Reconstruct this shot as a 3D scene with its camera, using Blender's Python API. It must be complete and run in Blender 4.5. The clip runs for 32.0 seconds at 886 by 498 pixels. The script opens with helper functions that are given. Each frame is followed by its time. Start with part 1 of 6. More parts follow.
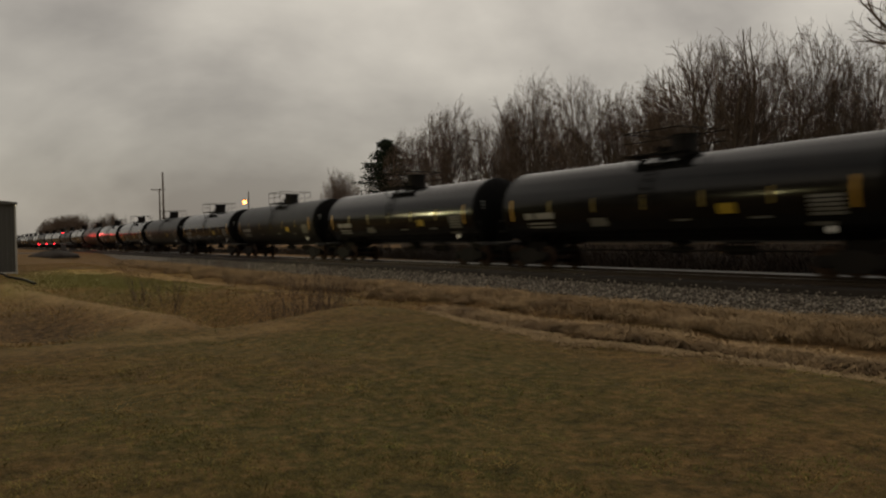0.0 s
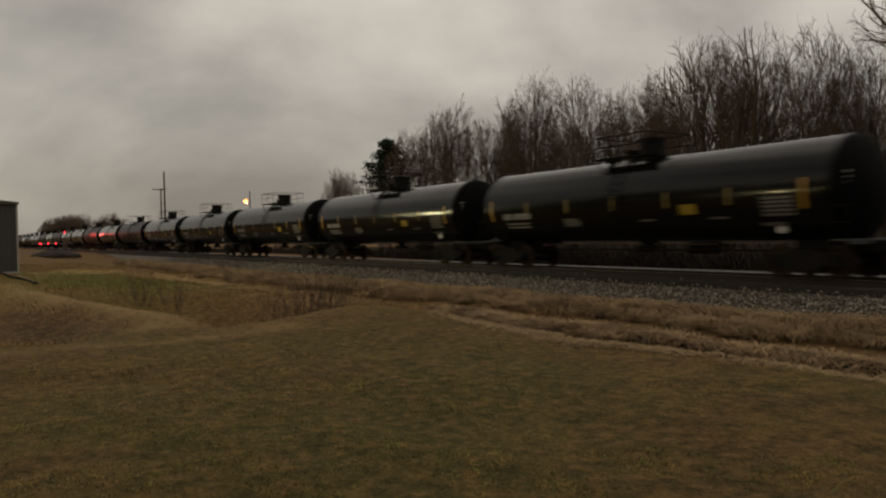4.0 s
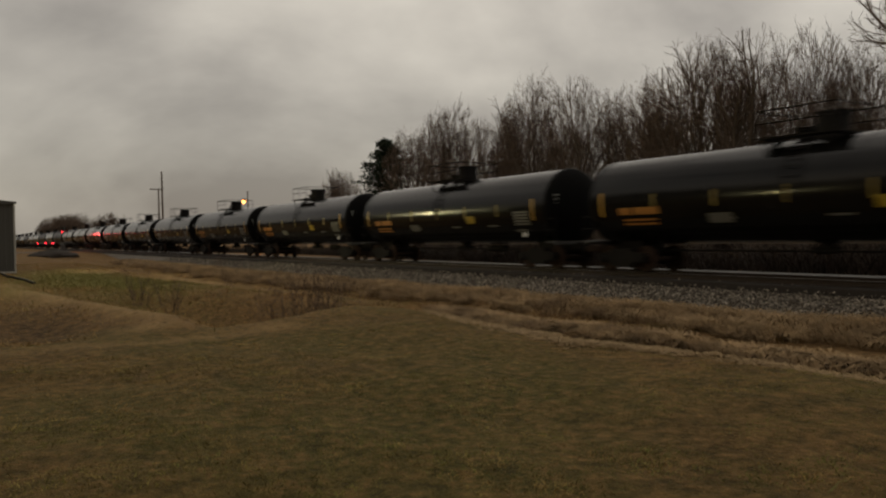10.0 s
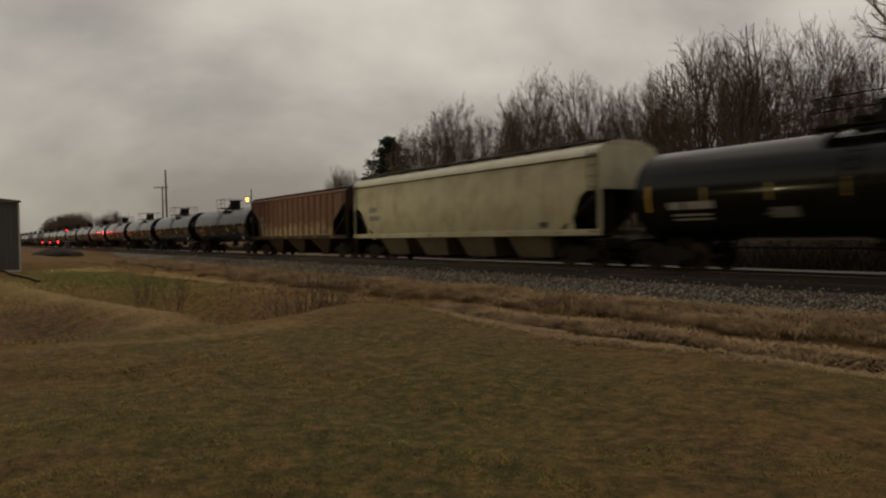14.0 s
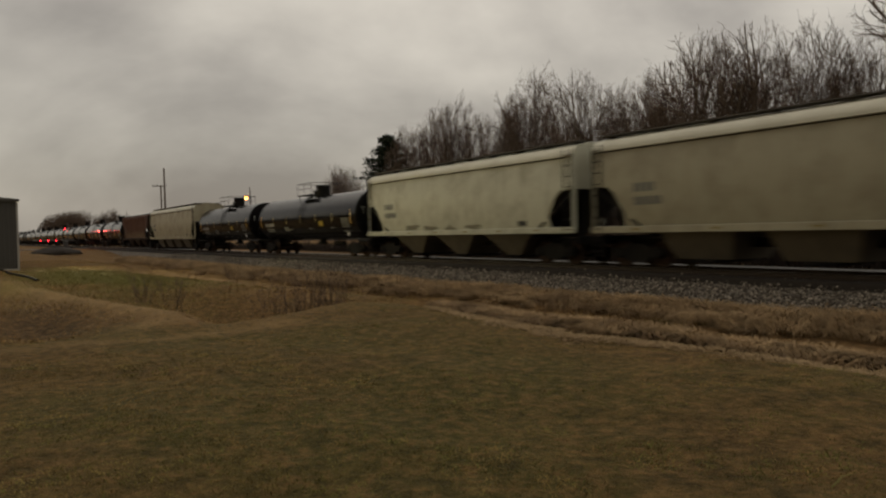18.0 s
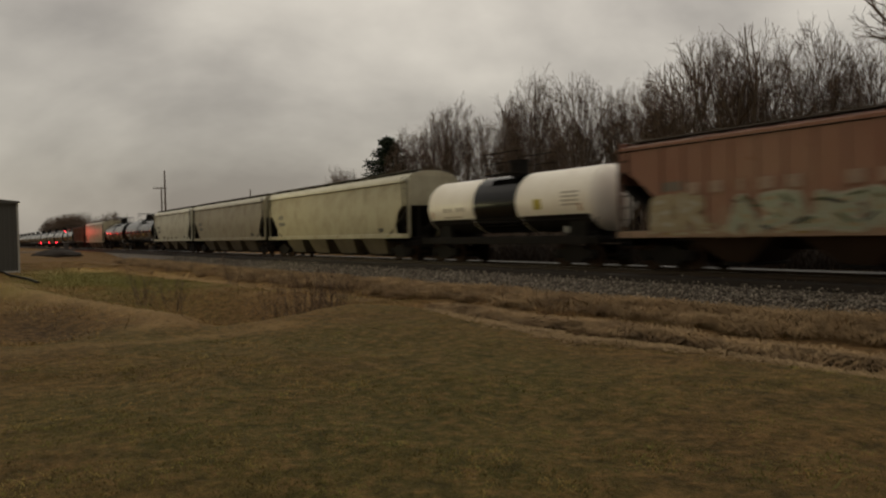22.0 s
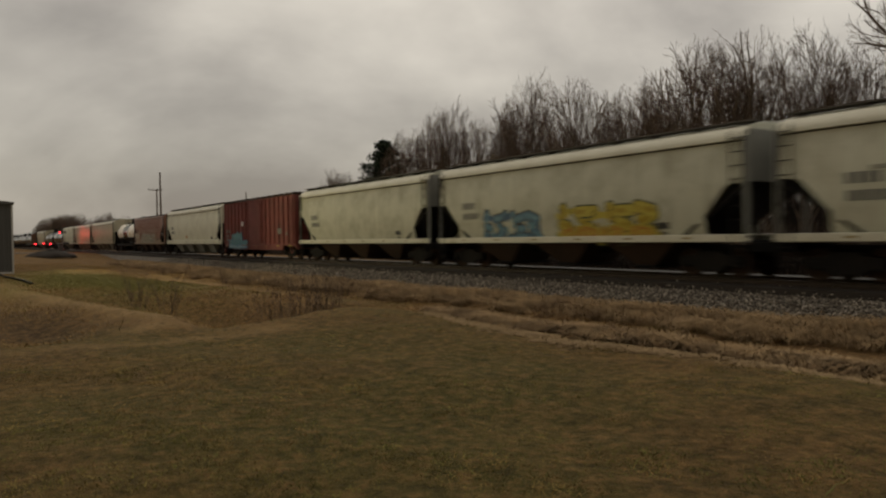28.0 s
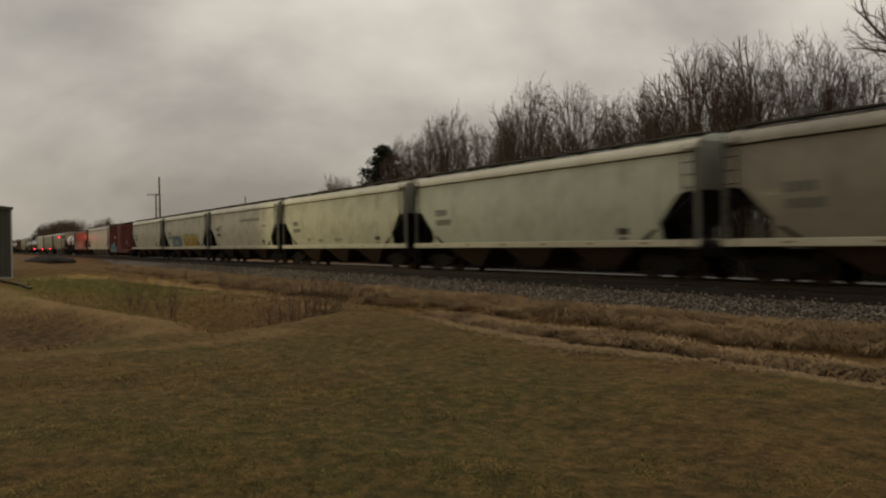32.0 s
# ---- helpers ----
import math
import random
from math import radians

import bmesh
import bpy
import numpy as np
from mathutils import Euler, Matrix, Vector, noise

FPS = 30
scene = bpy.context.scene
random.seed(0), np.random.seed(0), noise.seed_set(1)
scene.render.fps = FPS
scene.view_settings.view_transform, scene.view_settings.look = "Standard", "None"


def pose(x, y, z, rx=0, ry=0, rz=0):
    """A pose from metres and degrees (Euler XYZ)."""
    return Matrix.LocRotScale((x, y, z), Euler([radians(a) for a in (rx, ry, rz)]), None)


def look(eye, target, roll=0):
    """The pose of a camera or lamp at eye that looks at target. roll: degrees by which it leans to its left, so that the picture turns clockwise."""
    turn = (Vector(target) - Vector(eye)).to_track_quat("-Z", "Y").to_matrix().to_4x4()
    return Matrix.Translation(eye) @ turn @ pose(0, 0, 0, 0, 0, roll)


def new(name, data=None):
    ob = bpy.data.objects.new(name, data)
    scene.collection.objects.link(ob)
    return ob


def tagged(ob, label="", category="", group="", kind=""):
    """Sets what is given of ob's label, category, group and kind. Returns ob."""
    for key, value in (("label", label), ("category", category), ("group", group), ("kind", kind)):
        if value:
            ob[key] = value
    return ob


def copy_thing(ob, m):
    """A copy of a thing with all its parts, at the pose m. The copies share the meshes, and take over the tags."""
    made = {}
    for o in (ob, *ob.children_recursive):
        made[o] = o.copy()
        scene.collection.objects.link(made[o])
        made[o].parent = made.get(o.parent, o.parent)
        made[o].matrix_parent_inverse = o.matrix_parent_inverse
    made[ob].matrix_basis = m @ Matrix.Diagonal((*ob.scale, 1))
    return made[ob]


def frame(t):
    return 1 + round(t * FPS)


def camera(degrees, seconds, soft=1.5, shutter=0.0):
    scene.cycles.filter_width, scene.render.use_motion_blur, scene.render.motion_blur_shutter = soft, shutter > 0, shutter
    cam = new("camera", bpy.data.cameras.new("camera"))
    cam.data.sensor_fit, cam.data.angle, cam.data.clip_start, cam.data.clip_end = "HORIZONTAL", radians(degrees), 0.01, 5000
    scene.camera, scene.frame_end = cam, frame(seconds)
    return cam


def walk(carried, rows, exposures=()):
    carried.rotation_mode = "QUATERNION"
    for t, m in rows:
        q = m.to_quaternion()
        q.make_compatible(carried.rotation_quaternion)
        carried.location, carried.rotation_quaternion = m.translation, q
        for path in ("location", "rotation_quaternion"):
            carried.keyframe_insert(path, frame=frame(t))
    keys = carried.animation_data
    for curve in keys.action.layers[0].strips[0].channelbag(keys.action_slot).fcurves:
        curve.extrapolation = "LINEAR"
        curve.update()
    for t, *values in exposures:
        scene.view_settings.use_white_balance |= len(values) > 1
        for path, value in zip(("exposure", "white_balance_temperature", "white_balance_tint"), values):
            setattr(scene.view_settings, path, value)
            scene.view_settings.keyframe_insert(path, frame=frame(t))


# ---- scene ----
# camera: a hand-held stand beside the line, turned by small sways only
# rail heads lie at z = RAIL_Z, the line runs along x at y = TRACK_Y, the camera stands at x = y = 0
LENS, EYE, TRACK_Y, RAIL_Z = 1342.0, Vector((0.0, 0.0, 1.5)), 21.15, 0.08
HEADING, PITCH, LEAN = radians(32.54), radians(-1.17), -1.1
# seconds, sway to the right, sway downwards (in 1/LENS radians), lean in degrees
SWAY = [
    (0, -3.1, 4.4, 0.02), (0.5, -3, 7.7, 0.01), (1, -1.8, 9.6, 0.04), (1.5, -0.9, 8.4, 0.01),
    (2, -0.2, 6.2, -0.11), (2.5, 0.4, 4.2, -0.15), (3, 0.3, 3.2, -0.08), (3.5, -0.2, 4.1, -0.03),
    (5.5, -4.7, -0.4, 0.15), (6, -5.6, -1, 0.21), (6.5, -6.3, 1.2, 0.13), (7, -5.2, 2.3, 0.07),
    (7.5, -3, 0.4, -0.02), (8, -1.2, -2.5, -0.02), (8.5, -0.1, -2.9, -0.01), (9, 0, 0, 0),
    (9.5, -1.5, 3.1, 0), (10, -4.6, 3.7, 0.05), (10.5, -3.3, 2.5, -0.07), (11, -1.4, 1.4, -0.05),
    (11.5, -0.9, 0.7, -0.08), (12, -1.6, 1.3, 0.02), (12.5, -3.3, 2.2, -0.01), (13, -0.2, 0.9, -0.1),
    (13.5, 2, 0.1, -0.16), (14, 1.9, -0.5, -0.1), (14.5, 0.3, -1.4, -0.1), (16.5, 0.5, -2, -0.22),
    (17, 0, -2.3, -0.18), (17.5, -1.1, -2.9, -0.19), (18, -0.1, -3.8, -0.17), (18.5, 1.5, -4.7, -0.19),
    (19, 2, -1.8, -0.13), (19.5, 2.3, 3.4, 0), (20, 2.5, 4.9, 0.04), (20.5, -0.1, 5, 0.03),
    (21, -1.3, 4, 0.04), (21.5, 0, 2.7, -0.07), (22, 0.4, 0, -0.17), (22.5, -0.8, -1.7, -0.2),
    (23, -1.4, -2, -0.14), (23.5, -1.8, -0.5, -0.08), (24, -1.7, 3.9, -0.02), (24.5, -3.1, 8.2, 0.06),
    (25, -4.2, 9.1, 0.01), (25.5, -4.1, 6.3, -0.01), (27.5, -7.6, 6.7, 0.14), (28, -7.6, 6, 0.17),
    (28.5, -6.7, 4.9, 0.23), (29, -7, 5.4, 0.3), (29.5, -9.5, 10.3, 0.39), (30, -11, 13.9, 0.52),
    (30.5, -11.3, 15.9, 0.46), (31, -10.2, 16.1, 0.36), (31.5, -9.4, 15.8, 0.23), (32, -9.1, 14.3, 0.13),
]
cam = camera(2 * math.degrees(math.atan(784 / LENS)), 32.0, soft=2.2, shutter=0.8)


def view_pose(a, b, lean):
    h, p = HEADING - a / LENS, PITCH + b / LENS
    way = Vector((-math.cos(h) * math.cos(p), math.sin(h) * math.cos(p), math.sin(p)))
    return look(EYE, EYE + way * 10, LEAN + lean)


walk(cam, [(t, view_pose(a, b, r)) for t, a, b, r in SWAY], [(0.0, -0.05), (32.0, 0.1)])

# ---- light: overcast dusk ----
world = bpy.data.worlds.new("overcast_dusk")
scene.world = world
world.use_nodes = True
wn, wl = world.node_tree.nodes, world.node_tree.links
wn.clear()
w_out, w_bg = wn.new("ShaderNodeOutputWorld"), wn.new("ShaderNodeBackground")
sky = wn.new("ShaderNodeTexSky")
sky.sky_type, sky.sun_disc, sky.sun_elevation, sky.sun_rotation = "NISHITA", False, radians(14), radians(200)
sky.air_density, sky.dust_density = 1.0, 3.0
tc, mp = wn.new("ShaderNodeTexCoord"), wn.new("ShaderNodeMapping")
mp.inputs["Scale"].default_value = (1.0, 1.0, 1.9)
mp.inputs["Location"].default_value = (0.3, 0.0, 0.2)
mp.inputs["Rotation"].default_value = (0, 0, radians(35))
n1, n2 = wn.new("ShaderNodeTexNoise"), wn.new("ShaderNodeTexNoise")
n1.inputs["Scale"].default_value, n1.inputs["Detail"].default_value, n1.inputs["Roughness"].default_value = 1.7, 6, 0.5
n2.inputs["Scale"].default_value, n2.inputs["Detail"].default_value = 5.5, 5
n1.inputs["Distortion"].default_value = 0.35
wl.new(tc.outputs["Generated"], mp.inputs["Vector"])
for n in (n1, n2):
    wl.new(mp.outputs["Vector"], n.inputs["Vector"])
mixn = wn.new("ShaderNodeMix")
mixn.data_type, mixn.inputs[0].default_value = "FLOAT", 0.22
wl.new(n1.outputs["Fac"], mixn.inputs[2])
wl.new(n2.outputs["Fac"], mixn.inputs[3])
ramp = wn.new("ShaderNodeValToRGB")
ramp.color_ramp.elements[0].position, ramp.color_ramp.elements[0].color = 0.37, (0.29, 0.257, 0.222, 1)
ramp.color_ramp.elements[1].position, ramp.color_ramp.elements[1].color = 0.63, (0.68, 0.622, 0.53, 1)
wl.new(mixn.outputs[0], ramp.inputs[0])
# the cloud thins towards the zenith and on the side where the light comes from
sep = wn.new("ShaderNodeSeparateXYZ")
wl.new(tc.outputs["Generated"], sep.inputs[0])
up = wn.new("ShaderNodeMapRange")
up.inputs["From Min"].default_value, up.inputs["From Max"].default_value = 0.0, 0.75
up.inputs["To Min"].default_value, up.inputs["To Max"].default_value = 0.82, 1.32
wl.new(sep.outputs["Z"], up.inputs["Value"])
side = wn.new("ShaderNodeMapRange")
side.inputs["From Min"].default_value, side.inputs["From Max"].default_value = 0.95, -0.9
side.inputs["To Min"].default_value, side.inputs["To Max"].default_value = 1.22, 0.5
wl.new(sep.outputs["Y"], side.inputs["Value"])
mul = wn.new("ShaderNodeMath")
mul.operation = "MULTIPLY"
wl.new(up.outputs[0], mul.inputs[0])
wl.new(side.outputs[0], mul.inputs[1])
scl = wn.new("ShaderNodeVectorMath")
scl.operation = "SCALE"
wl.new(ramp.outputs["Color"], scl.inputs[0])
wl.new(mul.outputs[0], scl.inputs["Scale"])
veil = wn.new("ShaderNodeMix")
veil.data_type, veil.inputs[0].default_value = "RGBA", 0.015
wl.new(scl.outputs[0], veil.inputs[6])
wl.new(sky.outputs["Color"], veil.inputs[7])
wl.new(veil.outputs[2], w_bg.inputs["Color"])
w_bg.inputs["Strength"].default_value = 1.0
wl.new(w_bg.outputs[0], w_out.inputs["Surface"])

sun = new("sun", bpy.data.lights.new("sun", "SUN"))
sun.data.energy, sun.data.angle, sun.data.color = 0.2, radians(60), (1.0, 0.93, 0.84)
sun.matrix_basis = look((-10, 12, 60), (0, 0, 0))


# ---- materials ----
def nodes_of(name):
    m = bpy.data.materials.new(name)
    m.use_nodes = True
    return m, m.node_tree.nodes, m.node_tree.links


def noise_node(n, l, scale, detail=4, rough=0.6, stretch=None, coords="Object"):
    c, t = n.new("ShaderNodeTexCoord"), n.new("ShaderNodeTexNoise")
    t.inputs["Scale"].default_value, t.inputs["Detail"].default_value, t.inputs["Roughness"].default_value = scale, detail, rough
    if stretch:
        m = n.new("ShaderNodeMapping")
        m.inputs["Scale"].default_value = stretch
        l.new(c.outputs[coords], m.inputs["Vector"])
        l.new(m.outputs["Vector"], t.inputs["Vector"])
    else:
        l.new(c.outputs[coords], t.inputs["Vector"])
    return t.outputs["Fac"]


def ramp_node(n, l, fac, stops):
    r = n.new("ShaderNodeValToRGB")
    e = r.color_ramp.elements
    while len(e) < len(stops):
        e.new(0.5)
    for i, (p, c) in enumerate(stops):
        e[i].position, e[i].color = p, (*c, 1)
    l.new(fac, r.inputs[0])
    return r.outputs["Color"]


def mix_node(n, l, fac, a, b, mode="MIX"):
    m = n.new("ShaderNodeMix")
    m.data_type, m.blend_type = "RGBA", mode
    for socket, value in ((m.inputs[0], fac), (m.inputs[6], a), (m.inputs[7], b)):
        if isinstance(value, bpy.types.NodeSocket):
            l.new(value, socket)
        elif isinstance(value, tuple):
            socket.default_value = (*value, 1)
        else:
            socket.default_value = value
    return m.outputs[2]


def bump_node(n, l, height, strength, distance, bsdf):
    b = n.new("ShaderNodeBump")
    b.inputs["Strength"].default_value, b.inputs["Distance"].default_value = strength, distance
    l.new(height, b.inputs["Height"])
    l.new(b.outputs["Normal"], bsdf.inputs["Normal"])


def paint(name, base, rough=0.45, dirt=(0.09, 0.075, 0.055), grime=0.45, streak=0.4, metal=0.0, spec=0.5, low=0.45, high=0.75, per_thing=0.12, coat=0.0, fade=0.0, vary=0.3):
    """Painted steel: weathered by fine grain, run-down streaks and patches of road dirt."""
    m, n, l = nodes_of(name)
    b = n["Principled BSDF"]
    patches = noise_node(n, l, 0.9, 6, 0.65)
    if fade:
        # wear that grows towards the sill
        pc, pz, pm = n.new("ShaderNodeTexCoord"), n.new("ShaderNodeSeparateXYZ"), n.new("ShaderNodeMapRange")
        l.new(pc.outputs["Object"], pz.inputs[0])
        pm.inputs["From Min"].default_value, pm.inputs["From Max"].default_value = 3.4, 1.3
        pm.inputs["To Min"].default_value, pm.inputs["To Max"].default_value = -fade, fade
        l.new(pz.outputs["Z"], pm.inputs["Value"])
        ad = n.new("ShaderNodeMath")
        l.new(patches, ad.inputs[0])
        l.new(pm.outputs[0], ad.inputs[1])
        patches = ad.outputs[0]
    runs = noise_node(n, l, 1.0, 5, 0.6, (3.2, 3.2, 0.28))
    grain = noise_node(n, l, 22.0, 4, 0.7)
    col = mix_node(n, l, ramp_node(n, l, patches, [(low, (0, 0, 0)), (high, (grime,) * 3)]), base, dirt)
    col = mix_node(n, l, ramp_node(n, l, runs, [(0.52, (0, 0, 0)), (0.8, (streak,) * 3)]), col, dirt)
    col = mix_node(n, l, 0.14, col, ramp_node(n, l, grain, [(0.3, (0.3, 0.3, 0.3)), (0.7, (0.7, 0.7, 0.7))]), "OVERLAY")
    info = n.new("ShaderNodeObjectInfo")
    col = mix_node(n, l, per_thing, col, ramp_node(n, l, info.outputs["Random"], [(0.0, (0.2, 0.2, 0.2)), (1.0, (0.8, 0.8, 0.8))]), "OVERLAY")
    l.new(col, b.inputs["Base Color"])
    rg = n.new("ShaderNodeMapRange")
    rg.inputs["To Min"].default_value, rg.inputs["To Max"].default_value = max(rough - vary * 0.3, 0.05), min(rough + vary * 0.7, 1)
    l.new(patches, rg.inputs["Value"])
    l.new(rg.outputs[0], b.inputs["Roughness"])
    b.inputs["Metallic"].default_value, b.inputs["Specular IOR Level"].default_value = metal, spec
    b.inputs["Coat Weight"].default_value, b.inputs["Coat Roughness"].default_value = coat, 0.07
    bump_node(n, l, patches, 0.12, 0.03, b)
    return m


def plain(name, base, rough=0.6, metal=0.0):
    m, n, l = nodes_of(name)
    b = n["Principled BSDF"]
    g = noise_node(n, l, 14.0, 5, 0.65)
    lo, hi = tuple(c * 0.75 for c in base), tuple(min(c * 1.2, 1) for c in base)
    l.new(ramp_node(n, l, g, [(0.3, lo), (0.7, hi)]), b.inputs["Base Color"])
    b.inputs["Roughness"].default_value, b.inputs["Metallic"].default_value = rough, metal
    return m


def glow(name, colour, strength):
    m, n, l = nodes_of(name)
    b = n["Principled BSDF"]
    b.inputs["Base Color"].default_value = (*colour, 1)
    b.inputs["Emission Color"].default_value, b.inputs["Emission Strength"].default_value = (*colour, 1), strength
    return m


def island(name, stops, rough=0.8, patch=0.0, patch_stops=None, mottle=0.0):
    """Blades, twigs and stones: every loose piece takes its own shade."""
    m, n, l = nodes_of(name)
    b = n["Principled BSDF"]
    geo = n.new("ShaderNodeNewGeometry")
    col = ramp_node(n, l, geo.outputs["Random Per Island"], stops)
    if patch:
        f = noise_node(n, l, patch, 4, 0.6)
        col = mix_node(n, l, ramp_node(n, l, f, [(0.42, (0, 0, 0)), (0.62, (1, 1, 1))]), col, ramp_node(n, l, geo.outputs["Random Per Island"], patch_stops))
    if mottle:
        w = noise_node(n, l, 1.1, 3, 0.5, (1.0, 1.5, 1.0))
        col = mix_node(n, l, 0.6 * mottle, col, ramp_node(n, l, w, [(0.36, (0.2, 0.2, 0.2)), (0.64, (0.8, 0.8, 0.8))]), "OVERLAY")
        g = noise_node(n, l, 3.2, 5, 0.65)
        col = mix_node(n, l, mottle, col, ramp_node(n, l, g, [(0.3, (0.12, 0.12, 0.12)), (0.7, (0.88, 0.88, 0.88))]), "OVERLAY")
    l.new(col, b.inputs["Base Color"])
    b.inputs["Roughness"].default_value = rough
    b.inputs["Specular IOR Level"].default_value = 0.2
    return m


TANK_BLACK = paint("black_tank_paint", (0.004, 0.004, 0.004), 0.14, (0.012, 0.011, 0.009), 0.5, 0.35, spec=0.17, coat=0.08, vary=0.2)
TANK_GREY = paint("sooty_tank_paint", (0.008, 0.008, 0.0075), 0.38, (0.017, 0.015, 0.012), 0.6, 0.5, spec=0.15, coat=0.02, vary=0.14)
TANK_WHITE = paint("white_tank_paint", (0.88, 0.84, 0.74), 0.35, (0.45, 0.36, 0.25), 0.12, 0.25)
# Matte black stands in for the dark surroundings these ends would reflect.
TANK_END = paint("matte_tank_end", (0.004, 0.004, 0.004), 0.7, (0.008, 0.007, 0.006), 0.6, 0.4, spec=0.05)
CREAM = paint("cream_hopper_paint", (0.34, 0.312, 0.215), 0.5, (0.17, 0.14, 0.09), 0.6, 0.7)
CREAM_WHITE = paint("grey_white_hopper_paint", (0.6, 0.6, 0.47), 0.5, (0.3, 0.28, 0.2), 0.4, 0.4, coat=0.003)
END_GREY = paint("grey_end_paint", (0.2, 0.2, 0.17), 0.6, (0.09, 0.08, 0.065), 0.5, 0.5)
CREAM_PALE = paint("pale_hopper_paint", (0.5, 0.5, 0.39), 0.5, (0.22, 0.19, 0.115), 0.6, 0.7, coat=0.004)
CREAM_COOL = paint("cool_pale_hopper_paint", (0.45, 0.485, 0.4), 0.5, (0.22, 0.21, 0.15), 0.5, 0.6)
CREAM_GREY = paint("grey_hopper_paint", (0.27, 0.245, 0.195), 0.5, (0.12, 0.11, 0.085), 0.5, 0.5, coat=0.012)
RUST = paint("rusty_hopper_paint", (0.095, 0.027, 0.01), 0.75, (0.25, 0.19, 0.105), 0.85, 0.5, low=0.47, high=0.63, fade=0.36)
RUST_RIB = paint("rust_streaked_rib_paint", (0.15, 0.08, 0.046), 0.75, (0.085, 0.027, 0.011), 0.7, 0.6)
CREAM_LIGHT = paint("light_cream_hopper_paint", (0.35, 0.316, 0.21), 0.5, (0.17, 0.125, 0.075), 0.65, 0.7)
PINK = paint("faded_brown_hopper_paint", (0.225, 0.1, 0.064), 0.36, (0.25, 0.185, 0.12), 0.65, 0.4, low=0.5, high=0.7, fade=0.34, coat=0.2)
RED = paint("oxide_red_boxcar_paint", (0.16, 0.032, 0.024), 0.6, (0.075, 0.03, 0.022), 0.75, 0.7)
CHUTE = paint("dusty_chute_paint", (0.1, 0.08, 0.05), 0.7, (0.045, 0.036, 0.026), 0.7, 0.6)
# Paler cream: skylight on chords and sills is put into the colour.
LIT_CREAM = paint("lit_cream_paint", (0.55, 0.53, 0.42), 0.45, (0.3, 0.26, 0.19), 0.35, 0.2)
STEEL_DARK = paint("near_black_steel", (0.011, 0.01, 0.009), 0.75, (0.028, 0.022, 0.017), 0.6, 0.3, spec=0.12)
STEEL_RUST = paint("rusty_steel", (0.035, 0.022, 0.015), 0.8, (0.06, 0.035, 0.022), 0.6, 0.3, spec=0.15)
RAIL = paint("rail_steel", (0.035, 0.023, 0.016), 0.6, (0.05, 0.03, 0.02), 0.5, 0.2, metal=0.4)
RAIL_TOP = plain("polished_rail_head", (0.3, 0.28, 0.26), 0.4, 1.0)
YELLOW = plain("yellow_reflective_sheet", (0.33, 0.23, 0.015), 0.4)
AMBER_SHEET = plain("amber_reflective_sheet", (0.42, 0.23, 0.022), 0.4)
MARKER = plain("white_marker_enamel", (0.7, 0.7, 0.68), 0.4)
OCHRE = plain("dull_yellow_reflector", (0.2, 0.14, 0.02), 0.5)
ORANGE = plain("orange_stencil", (0.4, 0.17, 0.025), 0.5)
WHITE = plain("white_stencil", (0.24, 0.24, 0.22), 0.5)
TRIM = plain("pale_trim_paint", (0.32, 0.31, 0.29), 0.6)
WORN_MARK = plain("worn_grey_stencil", (0.24, 0.235, 0.185), 0.6)
GREY_MARK = plain("grey_stencil", (0.13, 0.13, 0.115), 0.6)
BLACK = plain("black_stencil", (0.03, 0.03, 0.03), 0.6)
SMUDGE = plain("faded_grey_spray", (0.2, 0.185, 0.13), 0.6)
DULL_SILVER = plain("dull_silver_spray_paint", (0.31, 0.29, 0.23), 0.4)
FADED_LETTER = plain("worn_pale_lettering", (0.3, 0.21, 0.155), 0.5)
SAGE = plain("grey_green_spray_paint", (0.25, 0.275, 0.2), 0.4)
PALE_SPRAY = plain("faded_cream_spray_paint", (0.27, 0.22, 0.135), 0.45)
FAINT = plain("faint_grey_stencil", (0.5, 0.46, 0.39), 0.5)
BOARD = paint("weathered_running_board", (0.075, 0.064, 0.052), 0.7, (0.04, 0.034, 0.028), 0.6, 0.3)
BLUE = plain("blue_spray_paint", (0.03, 0.09, 0.19), 0.5)
BLUE_MID = plain("mid_blue_spray_paint", (0.075, 0.175, 0.26), 0.5)
BLUE_LIGHT = plain("light_blue_spray_paint", (0.14, 0.28, 0.34), 0.5)
GOLD = plain("yellow_spray_paint", (0.44, 0.36, 0.045), 0.5)
OLIVE = plain("olive_spray_paint", (0.05, 0.06, 0.02), 0.5)
TEAL = plain("turquoise_spray_paint", (0.07, 0.22, 0.2), 0.5)
SILVER = plain("silver_spray_paint", (0.42, 0.42, 0.38), 0.5)
GALV = paint("galvanised_sheet", (0.068, 0.066, 0.063), 0.55, (0.07, 0.062, 0.055), 0.4, 0.4, metal=0.4)
WOOD_POLE = plain("weathered_pole_wood", (0.11, 0.085, 0.065), 0.85)
TIE_WOOD = plain("creosoted_tie_wood", (0.018, 0.014, 0.011), 0.9)
BARK = plain("grey_brown_bark", (0.115, 0.086, 0.062), 0.9)
TWIG = island("bare_twigs", [(0.0, (0.055, 0.036, 0.024)), (0.6, (0.105, 0.071, 0.049)), (1.0, (0.18, 0.13, 0.092))])
NEEDLE = island("conifer_needles", [(0.0, (0.008, 0.014, 0.008)), (1.0, (0.028, 0.04, 0.02))])
LAWN = island("winter_lawn_blades", [(0.0, (0.19, 0.12, 0.042)), (0.5, (0.245, 0.155, 0.055)), (1.0, (0.315, 0.2, 0.077))], 0.9, 0.35,
              [(0.0, (0.115, 0.108, 0.026)), (0.6, (0.148, 0.131, 0.033)), (1.0, (0.2, 0.166, 0.048))], 0.8)
